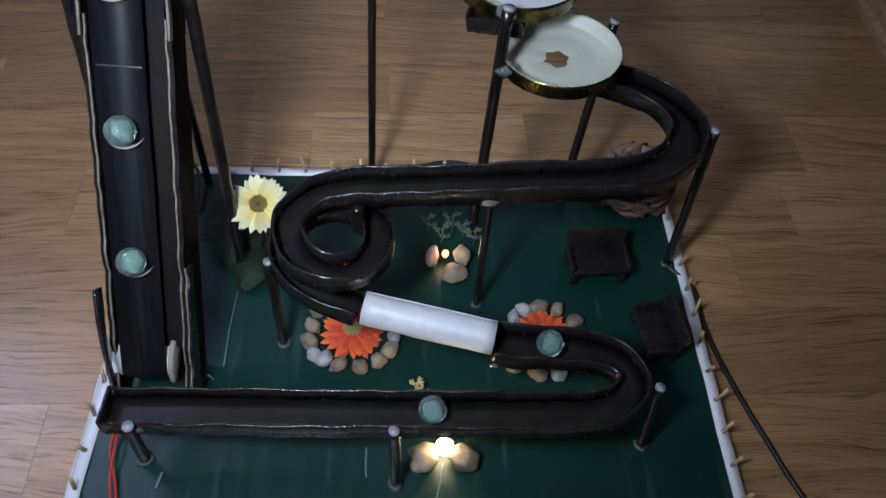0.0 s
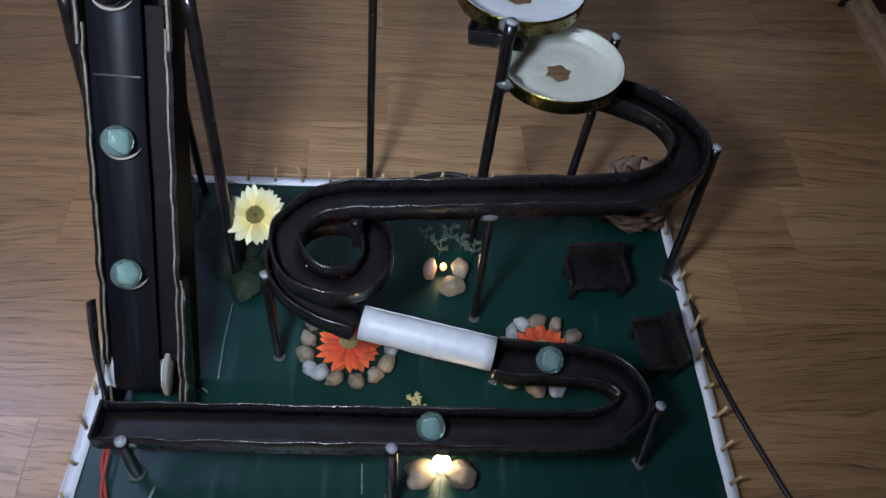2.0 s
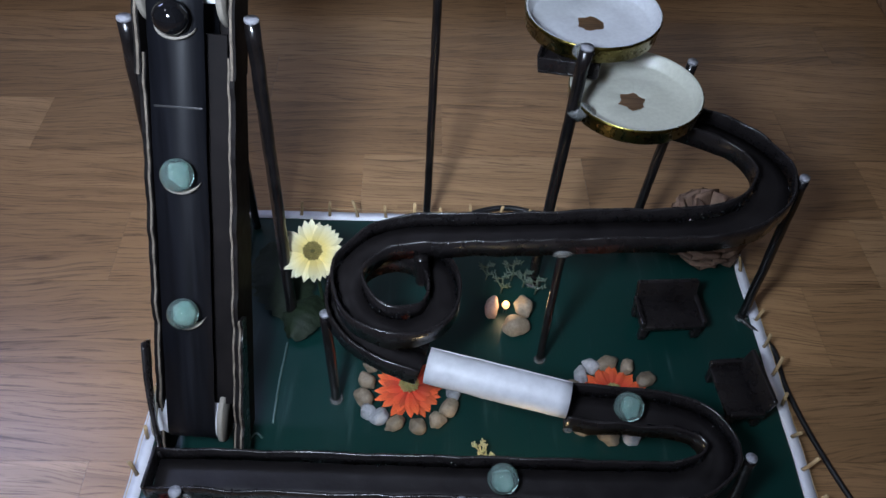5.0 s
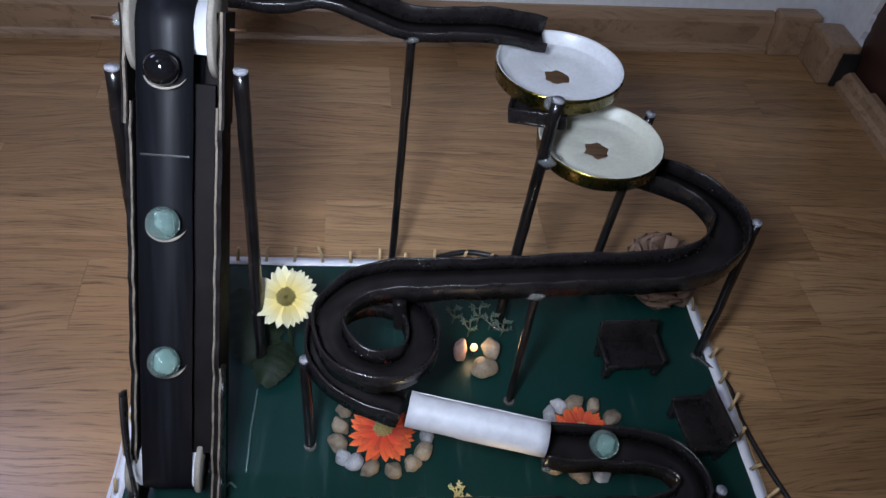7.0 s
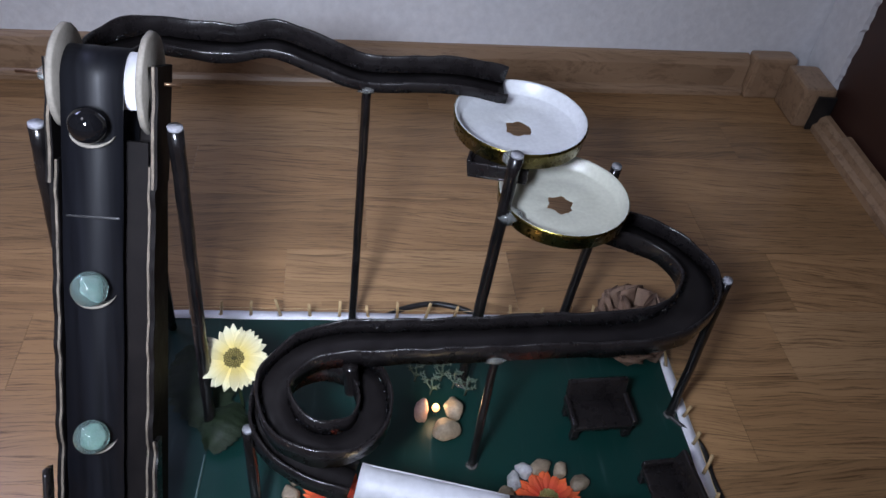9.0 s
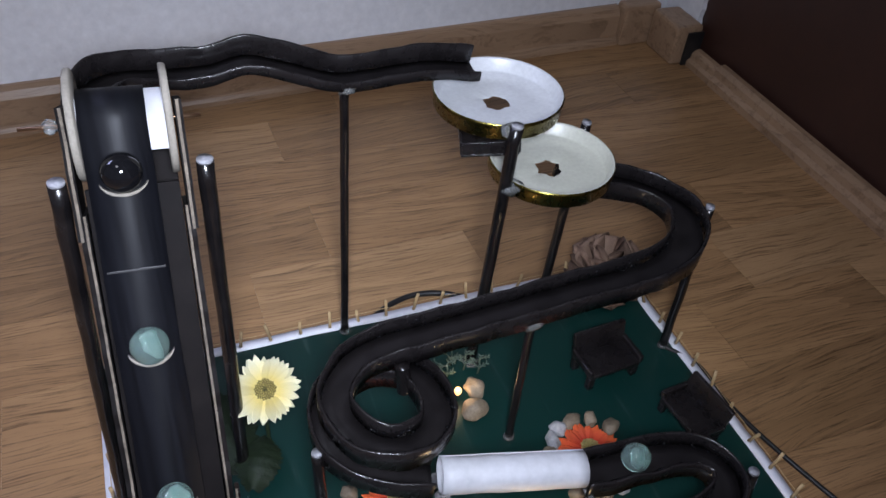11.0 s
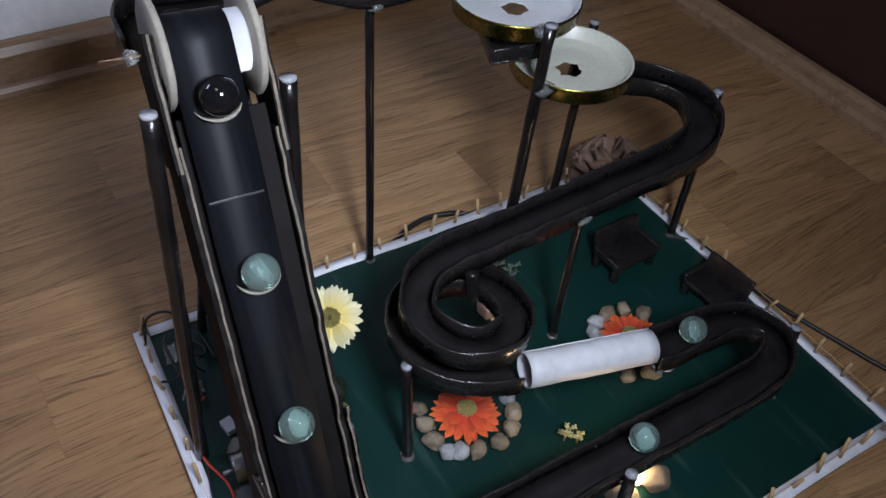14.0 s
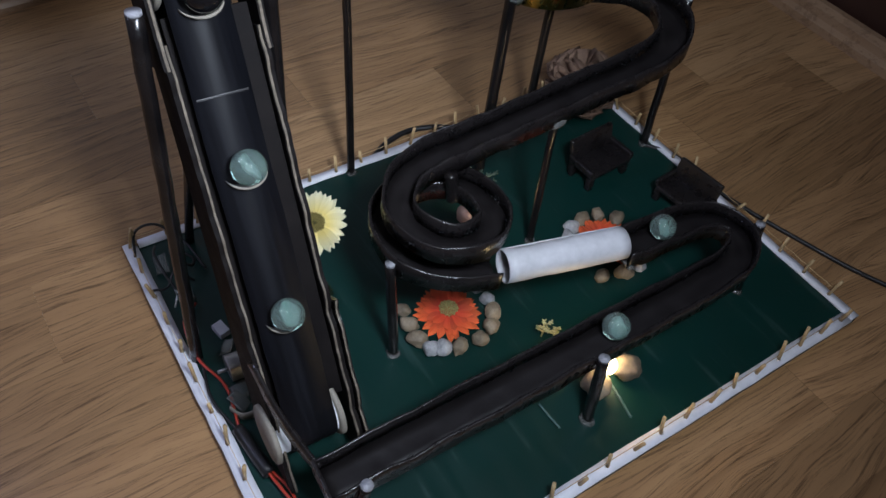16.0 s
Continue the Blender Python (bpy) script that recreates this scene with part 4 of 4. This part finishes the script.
# ---- pine cone ----
cone = thing("pine_cone", (0.170, -0.0235, ZB), "open brown pine cone at the board's corner", "pine cone")
part("core", lump(1, Matrix.Translation((0.170, -0.0235, ZB + 0.015)) @ Matrix.Diagonal((0.012, 0.012, 0.015, 1)), 0.1, 2, 2), CONE, cone)


def cone_scale():
    bm = bmesh.new()
    rows = []
    for i in range(5):
        t = i / 4
        w = 0.0035 + 0.0050 * math.sin(math.pi * (0.1 + 0.55 * t))
        th = 0.0008 + 0.0016 * t
        z = 0.004 * t * t
        rows.append([bm.verts.new((0.013 * t, s * w, z + h)) for s, h in ((-1, 0), (-0.4, th), (0.4, th), (1, 0), (0, -th * 0.6))])
    for p, q in zip(rows, rows[1:]):
        for k in range(5):
            bm.faces.new((p[k], p[(k + 1) % 5], q[(k + 1) % 5], q[k]))
    bm.faces.new(rows[0])
    bm.faces.new(rows[-1][::-1])
    return mesh_of("scale", bm, CONE)


SCALE = cone_scale()
for k in range(84):
    t = k / 83
    a = math.degrees(k * 2.39996)
    rad = 0.0125 * math.sin(math.pi * (0.18 + 0.70 * t)) + 0.001
    size = (0.85 + 0.45 * math.sin(math.pi * (0.2 + 0.6 * t))) * rng.uniform(0.9, 1.1)
    ob = new("scale", SCALE)
    under(ob, cone)
    ob.matrix_basis = Matrix.Translation((0.170, -0.0235, ZB + 0.003 + 0.029 * t)) @ pose(0, 0, 0, 0, 0, a) @ pose(rad, 0, 0, rng.uniform(-25, 25), 22 - 72 * t + rng.uniform(-14, 14), rng.uniform(-14, 14)) @ Matrix.Scale(size * 0.98, 4)

# ---- wires and motor ----


def wire(name, points, r, material, label, category="cable"):
    return solo(name, rod(glide(points, 8), r, 8), material, label, category)


wire("power_cable", [(0.185, -0.090, 0.0080), (0.2035, -0.112, 0.004), (0.205, -0.140, 0.0022), (0.211, -0.176, 0.0022), (0.224, -0.222, 0.0022), (0.245, -0.280, 0.0022), (0.300, -0.380, 0.0022)], 0.0017, WIRE_BLACK, "thin black cable running off over the floor")
wire("loose_cable", [(-0.010, 0.001, 0.0022), (0.008, 0.011, 0.0022), (0.030, 0.0155, 0.0022), (0.052, 0.010, 0.0022), (0.066, 0.001, 0.0022)], 0.0022, WIRE_BLACK, "black cable loop behind the board")
wire("red_wire", [(-0.176, -0.070, 0.010), (-0.188, -0.085, 0.016), (-0.190, -0.110, 0.012), (-0.183, -0.135, 0.010), (-0.187, -0.165, 0.010)], 0.0009, WIRE_RED, "thin red wire beside the motor", "wire")
wire("red_wire", [(-0.184, -0.196, 0.0105), (-0.181, -0.215, 0.013), (-0.177, -0.235, 0.014), (-0.176, -0.258, 0.011), (-0.168, -0.284, 0.009)], 0.0009, WIRE_RED, "thin red wire at the board's edge", "wire")
wire("red_wire", [(-0.182, -0.196, 0.0095), (-0.178, -0.213, 0.011), (-0.180, -0.238, 0.012), (-0.172, -0.262, 0.010), (-0.166, -0.286, 0.009)], 0.0009, WIRE_RED, "thin red wire at the board's edge", "wire")
wire("black_wire", [(-0.182, -0.012, 0.009), (-0.186, -0.030, 0.020), (-0.183, -0.055, 0.012), (-0.176, -0.070, 0.010)], 0.0009, WIRE_BLACK, "thin black wire beside the conveyor's leg", "wire")
wire("black_wire", [(-0.196, -0.014, 0.008), (-0.190, -0.002, 0.018), (-0.176, -0.004, 0.020), (-0.164, -0.020, 0.012), (-0.160, -0.045, 0.009)], 0.0009, WIRE_BLACK, "thin black wire looping over the board", "wire")
wire("black_wire", [(-0.188, -0.165, 0.010), (-0.193, -0.140, 0.011), (-0.189, -0.115, 0.009), (-0.185, -0.090, 0.010)], 0.0009, WIRE_BLACK, "thin black wire along the taped edge", "wire")
plug = thing("wire_joint", (-0.1855, -0.180, ZB), "black taped joint between thin wires", "connector")
part("sleeve", rod(glide([(-0.1880, -0.164, 0.0108), (-0.1862, -0.180, 0.0112), (-0.1840, -0.197, 0.0108)], 5), 0.0038, 10, 0.0006), WIRE_BLACK, plug)
motor = thing("motor", (-0.170, -0.130, ZB), "small steel motor glued to the board under the conveyor", "motor")
part("housing", rod([(-0.178, -0.128, ZB + 0.0085), (-0.1775, -0.128, ZB + 0.0085), (-0.158, -0.130, ZB + 0.0085)], 0.0082, 20), STEEL, motor)
part("shaft", rod([(-0.184, -0.1275, ZB + 0.0085), (-0.178, -0.128, ZB + 0.0085)], 0.0012, 8), STEEL, motor)
part("glue_bead", lump(1, Matrix.Translation((-0.176, -0.141, ZB + 0.002)) @ Matrix.Diagonal((0.007, 0.006, 0.003, 1)), 0.6, 5, 2), GLUE, motor, "clear hot glue")
ring = thing("tape_ring", (-0.1775, -0.152, ZB), "curl of clear and cream tape beside the motor", "tape")
bm = bmesh.new()
sweep(bm, glide([(-0.1865, -0.150, ZB + 0.003), (-0.1825, -0.158, ZB + 0.003), (-0.1755, -0.159, ZB + 0.003), (-0.1715, -0.152, ZB + 0.003)], 6), [(-0.0005, -0.003), (0.0005, -0.003), (0.0005, 0.003), (-0.0005, 0.003)], wobble=0.0006)
part("strip", bm, CARD_GREY, ring)
part("switch", boxed((0.007, 0.010, 0.005), pose(-0.1700, -0.096, ZB + 0.0025, 0, 0, 12), 0.0006), PAPER, None, smooth=False)
tagged(bpy.data.objects["switch"], "small white plastic switch on the green board", "switch")

# scraps of clear tape and glue round the motor
for k, (x, y, z, a, b, c) in enumerate(((-0.1790, -0.062, 0.012, 20, 30, 10), (-0.1720, -0.112, 0.014, -25, 15, 60), (-0.1800, -0.148, 0.011, 10, -30, 120), (-0.1660, -0.150, 0.012, 35, 10, 30), (-0.1840, -0.030, 0.011, -20, -20, 80))):
    bm = bmesh.new()
    bmesh.ops.create_grid(bm, x_segments=6, y_segments=4, size=1.0)
    for v in bm.verts:
        v.co = Vector((v.co.x * 0.0065, v.co.y * 0.0042, 0.0016 * noise.noise(Vector((v.co.x * 1.6, v.co.y * 1.6, k * 3.1)))))
    bmesh.ops.solidify(bm, geom=bm.faces[:], thickness=0.0004)
    bmesh.ops.transform(bm, matrix=pose(x, y, z, a, b, c), verts=bm.verts)
    solo("tape_scrap", bm, GLUE, "crumpled scrap of clear tape beside the motor", "tape", "tape scraps")
wire("black_wire", [(-0.1740, -0.018, 0.008), (-0.1760, -0.034, 0.020), (-0.1690, -0.046, 0.018), (-0.1640, -0.034, 0.010), (-0.1700, -0.022, 0.009)], 0.0010, WIRE_BLACK, "thin black wire loop at the board's corner", "wire")
wire("black_wire", [(-0.1950, -0.046, 0.008), (-0.1870, -0.052, 0.013), (-0.1790, -0.046, 0.018), (-0.1700, -0.052, 0.010)], 0.0008, WIRE_BLACK, "thin black wire over the taped edge", "wire")
wire("bare_wire", [(-0.1880, -0.066, 0.009), (-0.1830, -0.060, 0.014), (-0.1760, -0.053, 0.017)], 0.0006, STEEL, "short bare twisted wire end", "wire")

# ---- strands of dried glue ----


def glue_strand(points, wide, label):
    bm = bmesh.new()
    sweep(bm, glide(points, 6), [(-wide, 0), (wide, 0), (wide * 0.5, 0.0006), (-wide * 0.5, 0.0006)], wobble=0.0003)
    solo("glue_strand", bm, GLUE_WHITE, label, "glue", "glue strands")


glue_strand([(-0.1225, -0.120, ZB), (-0.1235, -0.150, ZB), (-0.1230, -0.180, ZB)], 0.0006, "long pale strand of dried glue on green paint")
glue_strand([(-0.0285, -0.236, ZB), (-0.0275, -0.255, ZB)], 0.0007, "short pale strand of dried glue on green paint")
glue_strand([(0.0185, -0.246, ZB), (0.0165, -0.258, ZB), (0.0140, -0.271, ZB)], 0.0009, "pale green strand of glue before the lamp")
glue_strand([(-0.148, -0.252, ZB), (-0.150, -0.262, ZB)], 0.0012, "short pale smear of dried glue on green paint")
glue_strand([(-0.1350, -0.1905, ZB), (-0.1315, -0.1885, ZB + 0.003), (-0.1280, -0.1900, ZB)], 0.0007, "twisted scrap of clear glue beside the conveyor")

# ---- fence of toothpicks ----
fence = thing("fence", (0, -BD / 2, ZB), "short pale toothpicks standing round the board's edge", "fence")
bm = bmesh.new()
sweep(bm, [Vector((0, 0, 0)), Vector((0, 0, 0.010)), Vector((0.0003, 0.0002, 0.0165))], round_profile(0.00115, 7), Vector((1, 0, 0)))
POST = mesh_of("post", bm, STICK)
spots = [(-0.192 + 0.0213 * k, -0.0035) for k in range(17)] + [(BW - 0.0035, -0.047 - 0.0222 * k) for k in range(11)]
spots += [(0.186 - 0.0205 * k, -BD + 0.0035) for k in range(19)] + [(-BW + 0.004, -0.004 - 0.0235 * k) for k in range(12)]
DOT = mesh_of("glue_dot", lump(1, Matrix.Diagonal((0.0017, 0.0015, 0.0011, 1)), 0.5, 4, 1), GLUE)
for x, y in spots:
    dot = new("glue_dot", DOT)
    under(dot, fence)
    dot.matrix_basis = pose(x + rng.uniform(-0.001, 0.001), y + rng.uniform(-0.001, 0.001), ZB + 0.0009, 0, 0, rng.uniform(0, 360))
    ob = new("post", POST)
    under(ob, fence)
    ob.matrix_basis = pose(x, y, ZB, rng.uniform(-12, 12), rng.uniform(-12, 12) + (8 if x > 0.19 else 0), rng.uniform(0, 360)) @ Matrix.Diagonal((1, 1, rng.uniform(0.75, 1.05), 1))

for a, b in (((-0.190, -0.0035), (0.150, -0.0035)), ((BW - 0.0035, -0.047), (BW - 0.0035, -0.268)), ((0.186, -BD + 0.0035), (-0.183, -BD + 0.0035)), ((-BW + 0.004, -0.262), (-BW + 0.004, -0.004))):
    a, b = Vector((*a, ZB + 0.0085)), Vector((*b, ZB + 0.0085))
    part("thread", rod([a.lerp(b, k / 40) + Vector((0, 0, -0.0008 * abs(math.sin(k * 1.3)))) for k in range(41)], 0.00022, 5), STICK, fence, "thin gold thread")

# ---- laminate staves ----
def stave_mesh(material):
    return mesh_of("stave", boxed((1, 1, 0.0036), Matrix.Translation((0.5, 0.5, -0.0018))), material, False)


STAVE, STAVE_LIGHT = stave_mesh(OAK), stave_mesh(OAK_LIGHT)
ROWW, GAP = 0.0690, 0.00025
JOINTS = {0: [-0.43, -0.085, 0.096, 0.33], 1: [-0.36, -0.02, 0.28], 2: [-0.55, -0.172, 0.20], 3: [-0.30, -0.025, 0.36], -1: [-0.50, -0.26, 0.06, 0.30], -2: [-0.34, -0.12, 0.24, 0.40]}
LIGHT = {(0, 2), (-2, 4), (1, 0), (-4, 1), (-1, 4), (3, 1), (-3, 0)}
for row in range(-9, 5):
    y0 = 0.0085 + ROWW * row
    cuts = JOINTS.get(row) or [-0.62 + rng.uniform(0, 0.2), -0.25 + rng.uniform(-0.1, 0.1), 0.1 + rng.uniform(-0.1, 0.1)]
    xs = [-0.95, *cuts, RIGHT - 0.004]
    y1 = min(y0 + ROWW, BACK + 0.012)
    for k, (a, b) in enumerate(zip(xs, xs[1:])):
        ob = new("stave", STAVE_LIGHT if (row, k) in LIGHT else STAVE)
        ob.parent = floor
        ob.matrix_basis = STAVES @ Matrix.Translation((a + GAP / 2, y0 + GAP / 2, 0)) @ Matrix.Diagonal((b - a - GAP, y1 - y0 - GAP, 1, 1))
